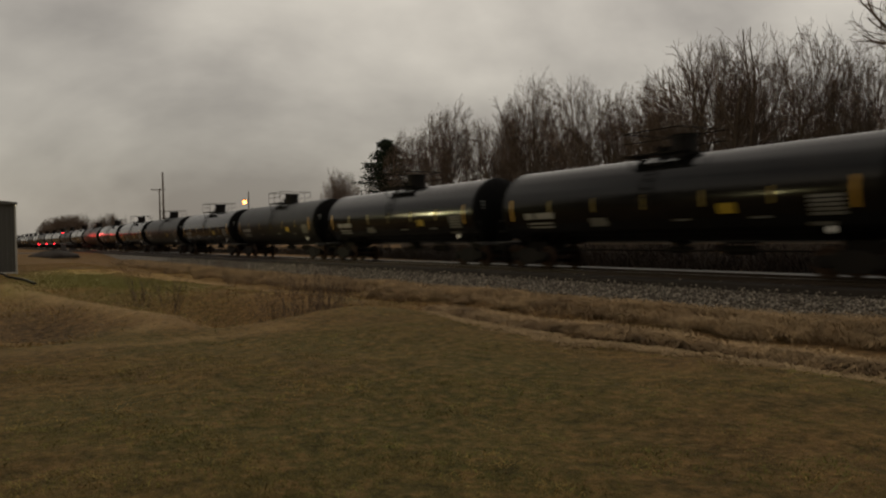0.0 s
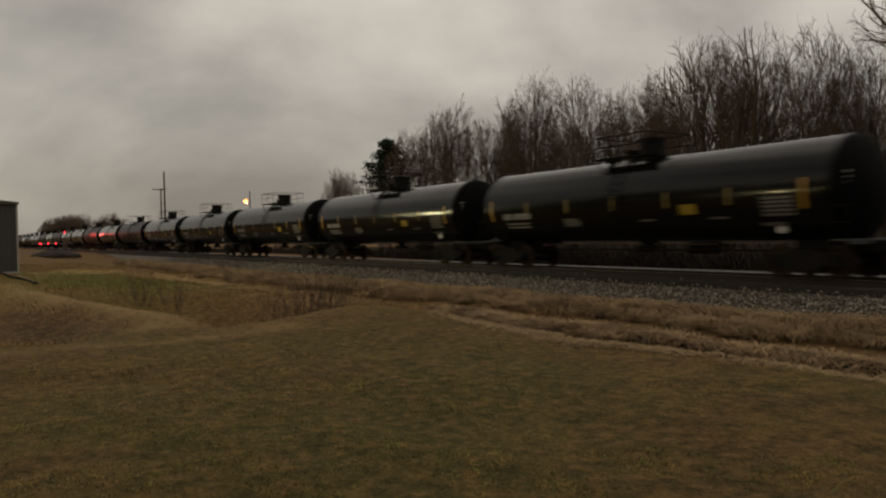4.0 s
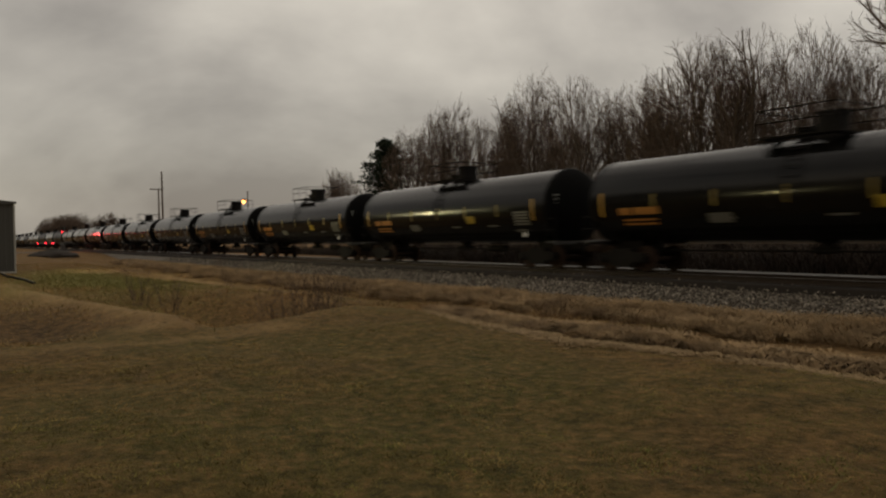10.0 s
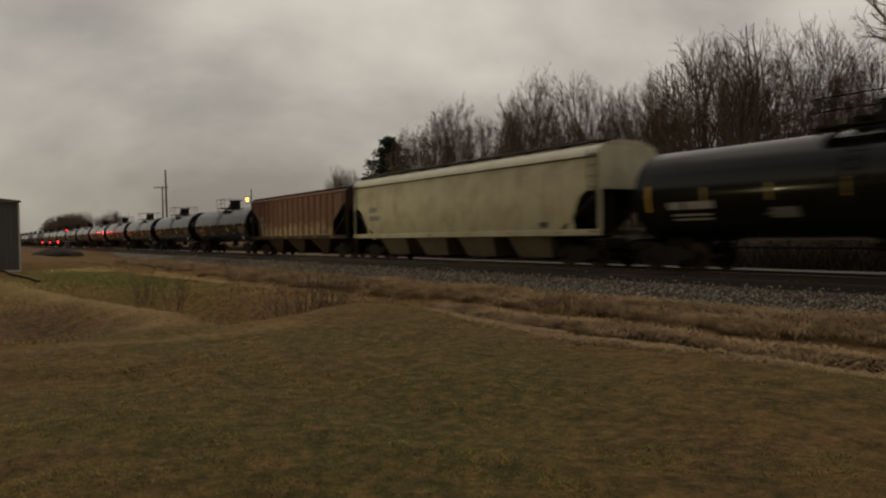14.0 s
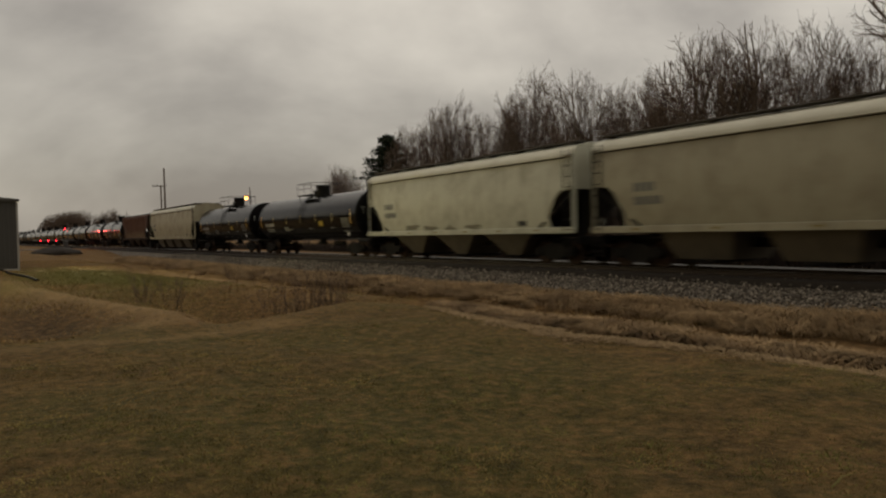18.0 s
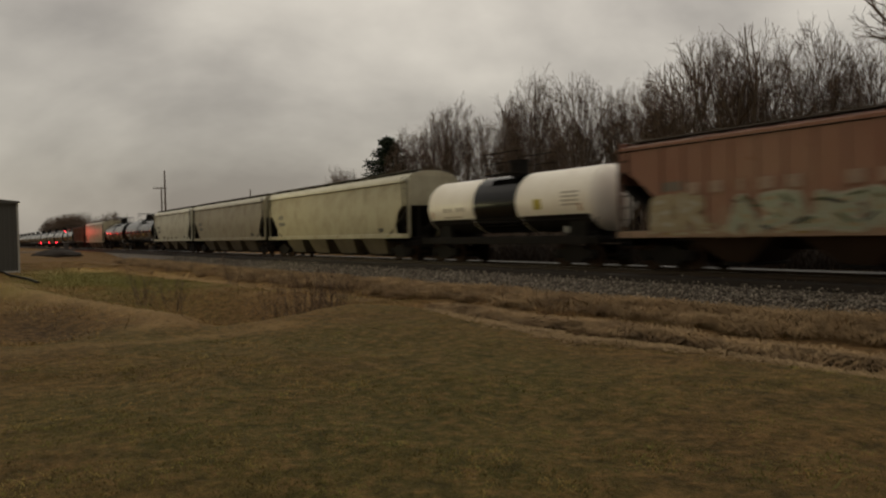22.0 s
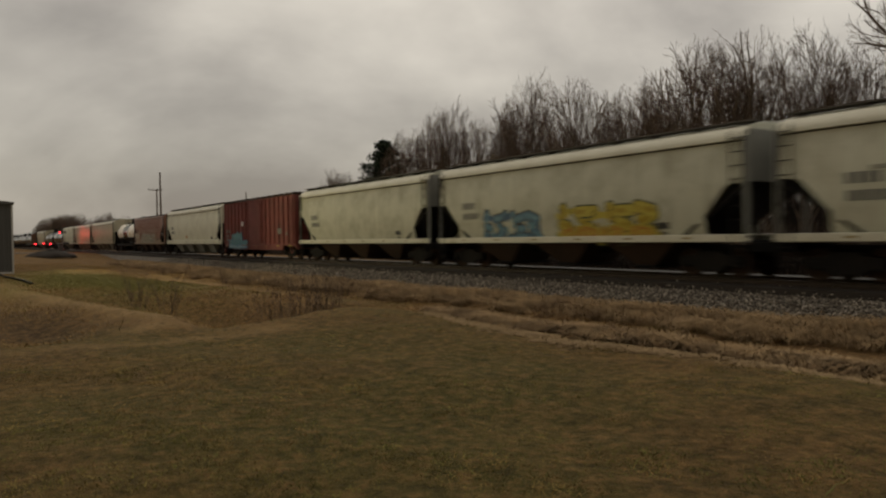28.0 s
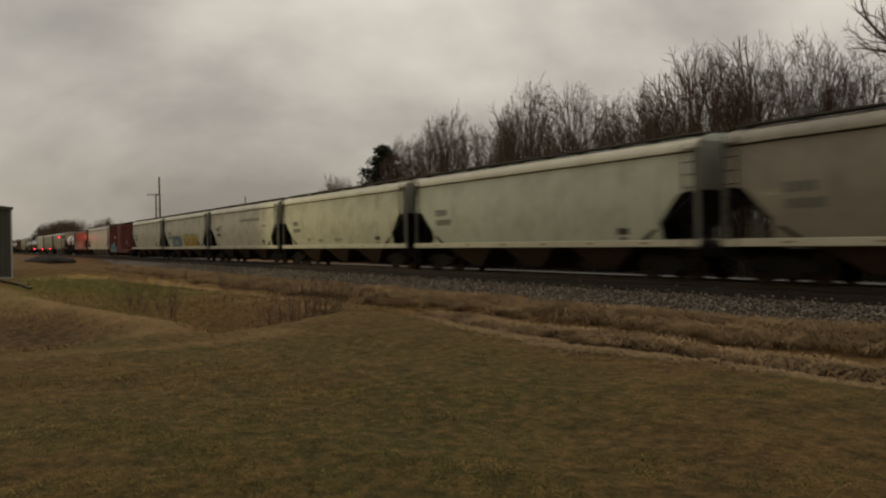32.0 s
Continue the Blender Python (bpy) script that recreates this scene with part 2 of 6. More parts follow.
STRAW = island("dead_tall_grass", [(0.0, (0.21, 0.138, 0.066)), (0.5, (0.285, 0.19, 0.094)), (1.0, (0.37, 0.258, 0.134))], 0.9, 0.7,
               [(0.0, (0.13, 0.08, 0.037)), (1.0, (0.21, 0.135, 0.064))], 0.6)
PALE_STRAW = island("pale_dead_grass", [(0.0, (0.2, 0.135, 0.065)), (1.0, (0.34, 0.235, 0.12))], 0.9)
ROUGH = island("rough_brown_grass", [(0.0, (0.22, 0.128, 0.049)), (0.5, (0.29, 0.17, 0.066)), (1.0, (0.38, 0.235, 0.098))], 0.9, 0.4,
               [(0.0, (0.15, 0.11, 0.036)), (1.0, (0.23, 0.163, 0.06))], 0.8)
GREEN_LAWN = island("green_lawn_blades", [(0.0, (0.105, 0.108, 0.025)), (0.6, (0.14, 0.134, 0.033)), (1.0, (0.19, 0.17, 0.047))], 0.9, 0.0, None, 0.7)
GREEN_TURF = island("green_turf_blades", [(0.0, (0.11, 0.105, 0.027)), (1.0, (0.23, 0.2, 0.06))])
BRUSH = island("dead_brush", [(0.0, (0.01, 0.007, 0.005)), (1.0, (0.035, 0.024, 0.017))])
STONE = island("crushed_ballast_stone", [(0.0, (0.058, 0.047, 0.035)), (0.6, (0.13, 0.11, 0.086)), (1.0, (0.38, 0.33, 0.265))], 0.85)


def soil_material():
    m, n, l = nodes_of("winter_turf")
    b = n["Principled BSDF"]
    big, mid, fine = noise_node(n, l, 0.14, 5), noise_node(n, l, 0.9, 6, 0.65), noise_node(n, l, 16.0, 6, 0.7)
    col = ramp_node(n, l, mid, [(0.32, (0.0768, 0.0469, 0.0155)), (0.68, (0.169, 0.104, 0.0361))])
    col = mix_node(n, l, ramp_node(n, l, big, [(0.44, (0, 0, 0)), (0.6, (0.7, 0.7, 0.7))]), col, (0.069, 0.067, 0.0146))
    att = n.new("ShaderNodeAttribute")
    att.attribute_name = "cover"
    sep_c = n.new("ShaderNodeSeparateColor")
    l.new(att.outputs["Color"], sep_c.inputs[0])
    for k, shades in enumerate((((0.085, 0.047, 0.018), (0.2, 0.115, 0.044)), ((0.19, 0.118, 0.05), (0.33, 0.212, 0.095)), ((0.09, 0.09, 0.013), (0.2, 0.172, 0.032)))):
        col = mix_node(n, l, sep_c.outputs[k], col, ramp_node(n, l, mid, [(0.3, shades[0]), (0.7, shades[1])]))
    col = mix_node(n, l, att.outputs["Alpha"], col, ramp_node(n, l, mid, [(0.3, (0.03, 0.018, 0.009)), (0.7, (0.075, 0.044, 0.021))]))
    tuft = noise_node(n, l, 5.5, 7, 0.7)
    col = mix_node(n, l, ramp_node(n, l, tuft, [(0.48, (0, 0, 0)), (0.62, (0.75, 0.75, 0.75))]), col, (0.203, 0.12, 0.0447))
    col = mix_node(n, l, ramp_node(n, l, tuft, [(0.36, (0.75, 0.75, 0.75)), (0.48, (0, 0, 0))]), col, (0.0452, 0.0337, 0.00946))
    col = mix_node(n, l, 0.55, col, ramp_node(n, l, fine, [(0.3, (0.22, 0.22, 0.22)), (0.7, (0.78, 0.78, 0.78))]), "OVERLAY")
    l.new(col, b.inputs["Base Color"])
    b.inputs["Roughness"].default_value = 0.95
    b.inputs["Specular IOR Level"].default_value = 0.15
    both = n.new("ShaderNodeMath")
    both.operation = "MULTIPLY_ADD"
    both.inputs[1].default_value = 2.2
    l.new(tuft, both.inputs[0])
    l.new(fine, both.inputs[2])
    bump_node(n, l, both.outputs[0], 0.8, 0.05, b)
    return m


def gravel_material():
    m, n, l = nodes_of("ballast_bed")
    b = n["Principled BSDF"]
    c, v = n.new("ShaderNodeTexCoord"), n.new("ShaderNodeTexVoronoi")
    v.inputs["Scale"].default_value = 17.0
    l.new(c.outputs["Object"], v.inputs["Vector"])
    big = noise_node(n, l, 0.6, 4)
    sx = n.new("ShaderNodeSeparateColor")
    l.new(v.outputs["Color"], sx.inputs[0])
    col = ramp_node(n, l, sx.outputs[0], [(0.0, (0.06, 0.051, 0.041)), (1.0, (0.25, 0.215, 0.172))])
    col = mix_node(n, l, ramp_node(n, l, big, [(0.4, (0, 0, 0)), (0.7, (0.6, 0.6, 0.6))]), col, (0.15, 0.125, 0.095))
    l.new(col, b.inputs["Base Color"])
    b.inputs["Roughness"].default_value = 0.9
    bump_node(n, l, v.outputs["Distance"], 0.8, 0.05, b)
    return m


SOIL, GRAVEL = soil_material(), gravel_material()
# Nearly black gravel; between the rails it takes in the train's shade.
DARK_GRAVEL = plain("dark_gravel", (0.02, 0.014, 0.009), 0.95)
PALE_GRAVEL = plain("pale_gravel", (0.08, 0.077, 0.073), 0.95)
ASPHALT = plain("worn_asphalt", (0.075, 0.072, 0.068), 0.85)


# ---- mesh builder ----
class Shape:
    """Collects faces for one mesh."""

    def __init__(self):
        self.v, self.f = [], []

    def add(self, verts, faces):
        k = len(self.v)
        self.v += [tuple(p) for p in verts]
        self.f += [tuple(i + k for i in q) for q in faces]
        return self

    def box(self, x, y, z, sx, sy, sz, bevel=0.0):
        """A block by centre and size, its upright and long edges chamfered by bevel."""
        hx, hy, hz = sx / 2, sy / 2, sz / 2
        if bevel <= 0:
            c = [(x + a * hx, y + b * hy, z + d * hz) for d in (-1, 1) for a, b in ((-1, -1), (1, -1), (1, 1), (-1, 1))]
            return self.add(c, [(3, 2, 1, 0), (4, 5, 6, 7), (0, 1, 5, 4), (1, 2, 6, 5), (2, 3, 7, 6), (3, 0, 4, 7)])
        e = min(bevel, hx * 0.45, hy * 0.45, hz * 0.45)
        rings = []
        for dz, inset in ((-hz, e), (-hz + e, 0), (hz - e, 0), (hz, e)):
            a, b = hx - inset, hy - inset
            rings.append([(x + p, y + q, z + dz) for p, q in ((-a + e, -b), (a - e, -b), (a, -b + e), (a, b - e), (a - e, b), (-a + e, b), (-a, b - e), (-a, -b + e))])
        return self.loft(rings)

    def loft(self, rings, closed=True, caps=True):
        n, k = len(rings[0]), len(self.v)
        for r in rings:
            self.v += [tuple(p) for p in r]
        for i in range(len(rings) - 1):
            a, b = k + i * n, k + (i + 1) * n
            for j in range(n if closed else n - 1):
                j2 = (j + 1) % n
                self.f.append((a + j, a + j2, b + j2, b + j))
        if caps:
            self.f.append(tuple(k + j for j in reversed(range(n))))
            self.f.append(tuple(k + (len(rings) - 1) * n + j for j in range(n)))
        return self

    def tube(self, p, q, r, sides=8, r2=None):
        p, q = Vector(p), Vector(q)
        d = (q - p).normalized()
        a = d.orthogonal().normalized()
        b = d.cross(a)
        ring = lambda c, rad: [c + (a * math.cos(2 * math.pi * i / sides) + b * math.sin(2 * math.pi * i / sides)) * rad for i in range(sides)]
        return self.loft([ring(p, r), ring(q, r if r2 is None else r2)])

    def turned(self, profile, axis_z, sides=32, cy=0.0):
        """A body of revolution along x: profile of (x, radius)."""
        return self.loft([[(x, cy + r * math.sin(2 * math.pi * i / sides), axis_z + r * math.cos(2 * math.pi * i / sides)) for i in range(sides)] for x, r in profile])

    def slab(self, outline, y0, y1):
        """An outline in x and z, given thickness from y0 to y1."""
        if y0 < y1:
            y0, y1 = y1, y0
        return self.loft([[(x, y0, z) for x, z in outline], [(x, y1, z) for x, z in outline]])

    def extrude_x(self, outline, x0, x1):
        """An outline in y and z, drawn out along x."""
        return self.loft([[(x0, y, z) for y, z in outline], [(x1, y, z) for y, z in outline]])

    def bulged(self):
        """Follows the curved side of a hopper car."""
        self.v = [(x, y + bulge(z) * (1 if y < 0 else -1), z) for x, y, z in self.v]
        return self

    def mesh(self, name, material, smooth=30):
        me = bpy.data.meshes.new(name)
        me.from_pydata(self.v, [], self.f)
        me.materials.append(material)
        bm = bmesh.new()
        bm.from_mesh(me)
        bmesh.ops.recalc_face_normals(bm, faces=bm.faces)
        bm.to_mesh(me)
        bm.free()
        if smooth:
            me.polygons.foreach_set("use_smooth", [True] * len(me.polygons))
            me.set_sharp_from_angle(angle=radians(smooth))
        return me


def bulge(z):
    """How far the curved side of a hopper car lies inside its widest line."""
    return 0.19 * max(2.95 - z, 0) ** 2 / 2.6 + 0.11 * max(z - 2.95, 0) ** 2 / 1.4


def part(name, shape, material, parent, label="", at=None, smooth=30):
    """Links a shape, or a mesh that others share, as one mesh object under a thing or a part."""
    me = shape if isinstance(shape, bpy.types.Mesh) else shape.mesh(name, material, smooth)
    ob = new(name, me)
    ob.parent = parent
    if at:
        ob.location = at
    return tagged(ob, label)


def thing(name, label, category, at=(0, 0, 0), group="", kind=""):
    ob = new(name)
    ob.location, ob.empty_display_size = at, 0.3
    return tagged(ob, label, category, group, kind)


def fast_mesh(name, verts, faces, material):
    """A mesh from arrays: verts (n, 3), faces (m, 3) or (m, 4)."""
    me = bpy.data.meshes.new(name)
    n, k = len(faces), faces.shape[1]
    me.vertices.add(len(verts))
    me.vertices.foreach_set("co", verts.astype(np.float32).ravel())
    me.loops.add(n * k)
    me.loops.foreach_set("vertex_index", faces.astype(np.int32).ravel())
    me.polygons.add(n)
    me.polygons.foreach_set("loop_start", np.arange(0, n * k, k, dtype=np.int32))
    me.polygons.foreach_set("loop_total", np.full(n, k, dtype=np.int32))
    me.update(calc_edges=True)
    me.validate()
    me.materials.append(material)
    return me


# ---- ground ----
def bell(x, y, cx, cy, rx, ry):
    return np.exp(-((x - cx) / rx) ** 2 - ((y - cy) / ry) ** 2)


def step(v, a, b):
    t = np.clip((v - a) / (b - a), 0, 1)
    return t * t * (3 - 2 * t)


def rim_line(x):
    return np.interp(-np.asarray(x, float), [14.5, 16.5, 19, 21.2, 23.5, 30.3, 37, 45], [3.2, 3.6, 3.6, 3.2, 2.5, 1.7, 1.4, 1.2])


def ridge(x, y):
    """The low worn rim between the dip and the hollow."""
    return np.exp(-((y - rim_line(x)) / 0.6) ** 2) * step(-x, 14, 15.5) * (1 - step(-x, 34, 46))


def worn_line(x):
    """The worn pale line between the lawn and the verge."""
    return np.interp(-np.asarray(x, float), [0, 5, 7, 9, 11, 14, 18], [9.9, 8.7, 8.2, 8.05, 8.5, 9.1, 9.8])


def field_noise(x, y, s, seed):
    r = np.random.default_rng(seed)
    out = np.zeros_like(x)
    for k in range(6):
        a, p, q = r.uniform(0, 2 * np.pi), r.uniform(0, 6.28), r.uniform(0.6, 1.9)
        out += np.sin((x * np.cos(a) + y * np.sin(a)) * q / s + p)
    return out / 6


def ground_height(x, y):
    """The lay of the land: a lawn with a swell, a hollow beside the line, the verge and the far side."""
    x, y = np.asarray(x, float), np.asarray(y, float)
    z = -0.12 - 0.5 * step(y, 7.5, 12.0) - 0.16 * step(y, 14.5, 17.5)
    z = z - 0.07 * step(-x, 4, 14)
    # hollow behind the edge of the lawn, and the dip beside the worn path
    s, a = (x + 14.0) * -0.874 + (y - 4.4) * -0.486, (x + 14.5) * -0.486 + (y - 4.4) * 0.874
    z = z - 0.95 * step(s, 0.0, 1.9) * (1 - step(s, 4.5, 14)) * step(a, -1.6, 0.6) * (1 - step(a, 4.2, 8.5)) * step(y - rim_line(x), 0.0, 3.0)
    z = z - 0.42 * bell(x, y, -18.6, 1.3, 3.0, 1.3)
    z = z + 0.14 * bell(x, y, -15.0, 7.0, 3.0, 2.2) + 0.09 * ridge(x, y)
    z = z - 0.3 * bell(x, y, -45, 10, 12, 5)
    # verge: a furrow, a low crest, a second furrow and the broad bank along the ballast
    v = y - worn_line(x) - 0.12 * np.sin(x * 0.7) - 0.08 * np.sin(x * 1.9 + 1)
    for c, d, w in ((0.8, -0.10, 0.3), (1.8, 0.09, 0.45), (3.0, -0.13, 0.4)):
        z = z + d * np.exp(-((v - c) / w) ** 2)
    z = z + 0.12 * np.exp(-((y - 15.2) / 1.3) ** 2)
    # hummocks of the lawn
    near = np.clip(1 - np.hypot(x, y) / 34, 0, 1)
    z = z + near * (0.035 * field_noise(x, y * 1.3, 0.34, 71) + 0.022 * field_noise(x, y * 1.2, 0.16, 72))
    z = z + 0.05 * np.sin(x * 0.9 + 1.3 * np.sin(y * 0.7)) * np.sin(y * 1.1 + 0.4) * np.clip(1 - np.abs(y - 8) / 60, 0, 1)
    far = step(y, 24, 32)
    z = z * (1 - far) + far * (-0.55 + 0.15 * np.sin(x * 0.05) * np.sin(y * 0.06))
    # the road bank at the crossing
    z = z + (np.clip(-0.25 - z, 0, 2)) * step(-x, 95, 140) * (1 - far)
    return z


def cover(x, y):
    """What grows where: rough brown grass, worn tan strips, green turf; the rest is lawn."""
    s, a = (x + 14.0) * -0.874 + (y - 4.4) * -0.486, (x + 14.5) * -0.486 + (y - 4.4) * 0.874
    edge = 0.35 * np.sin(x * 2.1 + y) + 0.25 * np.sin(y * 3.7 - x)
    rough = step(s + edge, 0.0, 0.8) * step(a, -1.4, 0.2) * (1 - step(a, 8, 12))
    rough = np.maximum(rough, 1.15 * bell(x, y, -18.8, 1.2, 3.4, 1.6))
    rough = np.maximum(rough, step(y + edge, 11.2, 12.2))
    rough = np.maximum(rough, step(-x, 26, 34) * 0.8)
    path = 1.0 * ridge(x + 0.2 * edge, y + 0.2 * edge)
    path = np.maximum(path, 0.35 * np.exp(-((s - 0.1 + 0.3 * edge) / 0.35) ** 2) * step(a, -3, 0) * (1 - step(a, 5, 7)))
    path = np.maximum(path, 0.95 * bell(x, y, -43, 11.2, 10, 2.0))
    path = np.maximum(path, np.clip(0.4 + 1.2 * edge, 0, 0.9) * bell(x, y, -29, 9.8, 9, 2.0))
    # the edge of the lawn over the hollow, and the worn line along the verge
    path = np.maximum(path, (0.6 + 0.3 * edge) * np.exp(-((x + 13.4 + 0.5 * edge) / 0.45) ** 2) * step(y, -3, -1) * (1 - step(y, 4.5, 6)))
    worn = worn_line(x)
    on = 1 - step(-x, 14, 20)
    path = np.maximum(path, (0.65 + 0.3 * edge) * np.exp(-((y - worn + 0.25 * edge) / 0.22) ** 2) * on)
    rough = np.maximum(rough, step(y + 0.5 * edge, worn + 0.3, worn + 1.0) * on * (1 - path))
    # Dark bare soil in the dip; beyond it the hollow's shadow is painted in.
    dark_soil = np.clip(0.95 * bell(x, y, -19.2, 1.5, 3.4, 1.1) + 0.8 * bell(x, y, -20.0, 5.4, 3.0, 1.2), 0, 1) * (1 - path)
    green = np.clip(1.0 * bell(x, y, -38, 5.4, 11, 2.3) + 0.5 * bell(x, y, -30, 1.2, 5, 0.8), 0, 1)
    return np.clip(rough, 0, 1), np.clip(path, 0, 1), green, dark_soil


def build_ground():
    def ticks(parts):
        out = []
        for a, b, s in parts:
            out += list(np.arange(a, b, s))
        return np.array(out + [parts[-1][1]])
    xs = ticks([(-3000, -400, 200), (-400, -100, 12), (-100, -45, 1.5), (-45, -22, 0.3), (-22, 2, 0.14), (2, 40, 3), (40, 400, 40), (400, 3000, 260)])
    ys = ticks([(-3000, -200, 200), (-200, -20, 15), (-20, -2, 1.5), (-2, 12.5, 0.13), (12.5, 20, 0.25), (20, 34, 1), (34, 120, 8), (120, 600, 60), (600, 3000, 240)])
    X, Y = np.meshgrid(xs, ys, indexing="ij")
    Z = ground_height(X, Y)
    v = np.stack([X.ravel(), Y.ravel(), Z.ravel()], 1)
    i, j = np.meshgrid(np.arange(len(xs) - 1), np.arange(len(ys) - 1), indexing="ij")
    a = (i * len(ys) + j).ravel()
    me = fast_mesh("ground", v, np.stack([a, a + len(ys), a + len(ys) + 1, a + 1], 1), SOIL)
    me.polygons.foreach_set("use_smooth", [True] * len(me.polygons))
    rough, path, green, dark_soil = cover(v[:, 0], v[:, 1])
    layer = me.color_attributes.new("cover", "FLOAT_COLOR", "POINT")
    layer.data.foreach_set("color", np.stack([rough, path, green, dark_soil], 1).astype(np.float32).ravel())
    tagged(new("ground", me), "rolling winter turf of brown and green grass beside the line", "ground", kind="structure")


build_ground()


# ---- the railway line ----
def build_line():
    # ballast bed
    prof = [(17.2, -1.0), (17.6, -0.85), (19.1, -0.4), (19.7, -0.3), (22.6, -0.3), (23.2, -0.4), (24.8, -0.9), (25.2, -1.0)]
    s = Shape()
    s.extrude_x(prof[::-1], -900, 160)
    bed = new("ballast_bed", s.mesh("ballast_bed", GRAVEL, 40))
    tagged(bed, "raised bed of grey crushed stone ballast under the track", "ballast", kind="structure")
    strip = Shape().extrude_x([(26.6, -0.9), (26.8, -0.45), (27.4, -0.38), (30.3, -0.38), (30.9, -0.45), (31.2, -0.9)], -600, 120)
    tagged(new("gravel_track", strip.mesh("gravel_track", PALE_GRAVEL, 40)), "pale gravel service track beyond the railway line", "track", kind="structure")
    # rails with foot, web and head; the worn running surface is a part of its own
    for side, y in (("near", TRACK_Y - 0.755), ("far", TRACK_Y + 0.755)):
        r = Shape()
        outline = [(-0.07, -0.17), (0.07, -0.17), (0.07, -0.155), (0.012, -0.135), (0.01, -0.05), (0.036, -0.035), (0.036, -0.006), (-0.036, -0.006), (-0.036, -0.035), (-0.01, -0.05), (-0.012, -0.135), (-0.07, -0.155)]
        r.extrude_x([(y + a, b + RAIL_Z) for a, b in outline], -900, 160)
        ob = new("rail", r.mesh("rail", RAIL, 35))
        tagged(ob, "rusty steel rail with a polished running head", "rail", "rails of the line", "structure")
        h = Shape()
        h.extrude_x([(y + a, b + RAIL_Z) for a, b in ((-0.034, -0.0055), (0.034, -0.0055), (0.026, 0.002), (0, 0.004), (-0.026, 0.002))], -900, 160)
        part("running_head", h, RAIL_TOP, ob, "polished steel rail head")
    # Dark sheet of oily ballast, with the shade under the train painted in.
    dark_bed = Shape().extrude_x([(19.62, -0.4), (19.75, -0.12), (19.82, -0.09), (22.5, -0.09), (22.6, -0.12), (23.0, -0.42)], -900, 160)
    part("fouled_ballast", dark_bed, DARK_GRAVEL, bed, "oily ballast between the rails, darkened for the train's shade")
    # ties: singly along the stretch before the camera, joined beyond
    one = Shape().box(0, 0, 0, 0.23, 2.6, 0.17, 0.02).mesh("tie", TIE_WOOD)
    for i in range(200):
        ob = new("tie", one)
        ob.parent = bed
        ob.location = (-2.0 - i * 0.53, TRACK_Y, -0.255 + RAIL_Z + 0.004 * math.sin(i * 2.3))
    rest = Shape()
    for i in range(420):
        rest.box(-108.0 - i * 0.53, TRACK_Y, -0.255 + RAIL_Z, 0.23, 2.6, 0.17)
    tagged(part("far_ties", rest, TIE_WOOD, bed), kind="stuff")


build_line()


# ---- grass, stones ----
def blades(name, label, x, y, height, width, lean, material, droop=0.35):
    """Grass blades as slim bent triangles at x, y on the ground."""
    n = len(x)
    rng = np.random.default_rng(len(name))
    z = ground_height(x, y) - 0.01
    a, b = rng.uniform(0, 2 * np.pi, n), rng.uniform(0, 2 * np.pi, n)
    w = width * rng.uniform(0.6, 1.4, n)
    out = lean * rng.uniform(0.2, 1.3, n) * height
    base = np.stack([x, y, z], 1)
    wx = np.stack([np.cos(a) * w, np.sin(a) * w, np.zeros(n)], 1) / 2
    dirv = np.stack([np.cos(b), np.sin(b), np.zeros(n)], 1)
    mid = base + dirv * (out * 0.4)[:, None] + np.array([0, 0, 1]) * (height * 0.62)[:, None]
    tip = base + dirv * out[:, None] + np.array([0, 0, 1]) * (height * (1 - droop * rng.uniform(0, 1, n)))[:, None]
    v = np.concatenate([base - wx, base + wx, mid + wx * 0.7, mid - wx * 0.7, tip])
    i = np.arange(n)
    f = np.concatenate([np.stack([i, i + n, i + 2 * n], 1), np.stack([i, i + 2 * n, i + 3 * n], 1), np.stack([i + 3 * n, i + 2 * n, i + 4 * n], 1)])
    tagged(new(name, fast_mesh(name, v, f, material)), label, "grass", kind="stuff")


def tussocks(name, label, tx, ty, size, k, material, seed):
    """Clumps of long blades that rise together and droop over to one side."""
    rng = np.random.default_rng(seed)
    m = len(tx)
    n = m * k
    lie = np.repeat(rng.normal(3.5, 0.7, m), k) + rng.normal(0, 0.55, n)
    h = np.repeat(size, k) * rng.uniform(0.55, 1.15, n)
    spread = np.repeat(size, k) * 0.42
    x, y = np.repeat(tx, k) + rng.normal(0, 1, n) * spread, np.repeat(ty, k) + rng.normal(0, 1, n) * spread * 0.8
    base = np.stack([x, y, ground_height(x, y) - 0.02], 1)
    along = np.stack([np.cos(lie), np.sin(lie), np.zeros(n)], 1)
    across = np.stack([-np.sin(lie), np.cos(lie), np.zeros(n)], 1) * (0.005 + 0.006 * rng.uniform(0, 1, n))[:, None]
    droop = rng.uniform(0.7, 1.2, n)
    rise = np.array([0, 0, 1.0])
    p1 = base + along * (h * 0.3)[:, None] + rise * (h * 0.5)[:, None]
    p2 = base + along * (h * (0.5 + 0.5 * droop))[:, None] + rise * (h * (0.86 - 0.25 * droop))[:, None]
    tip = base + along * (h * (0.7 + 1.2 * droop))[:, None] + rise * (h * (0.95 - 0.62 * droop))[:, None]
    v = np.concatenate([base, p1 - across, p1 + across, p2 - across * 0.8, p2 + across * 0.8, tip])
    i = np.arange(n)
    f = np.concatenate([np.stack([i, i + 2 * n, i + n], 1), np.stack([i + n, i + 2 * n, i + 4 * n], 1), np.stack([i + n, i + 4 * n, i + 3 * n], 1), np.stack([i + 3 * n, i + 4 * n, i + 5 * n], 1)])
    tagged(new(name, fast_mesh(name, v, f, material)), label, "grass", kind="stuff")


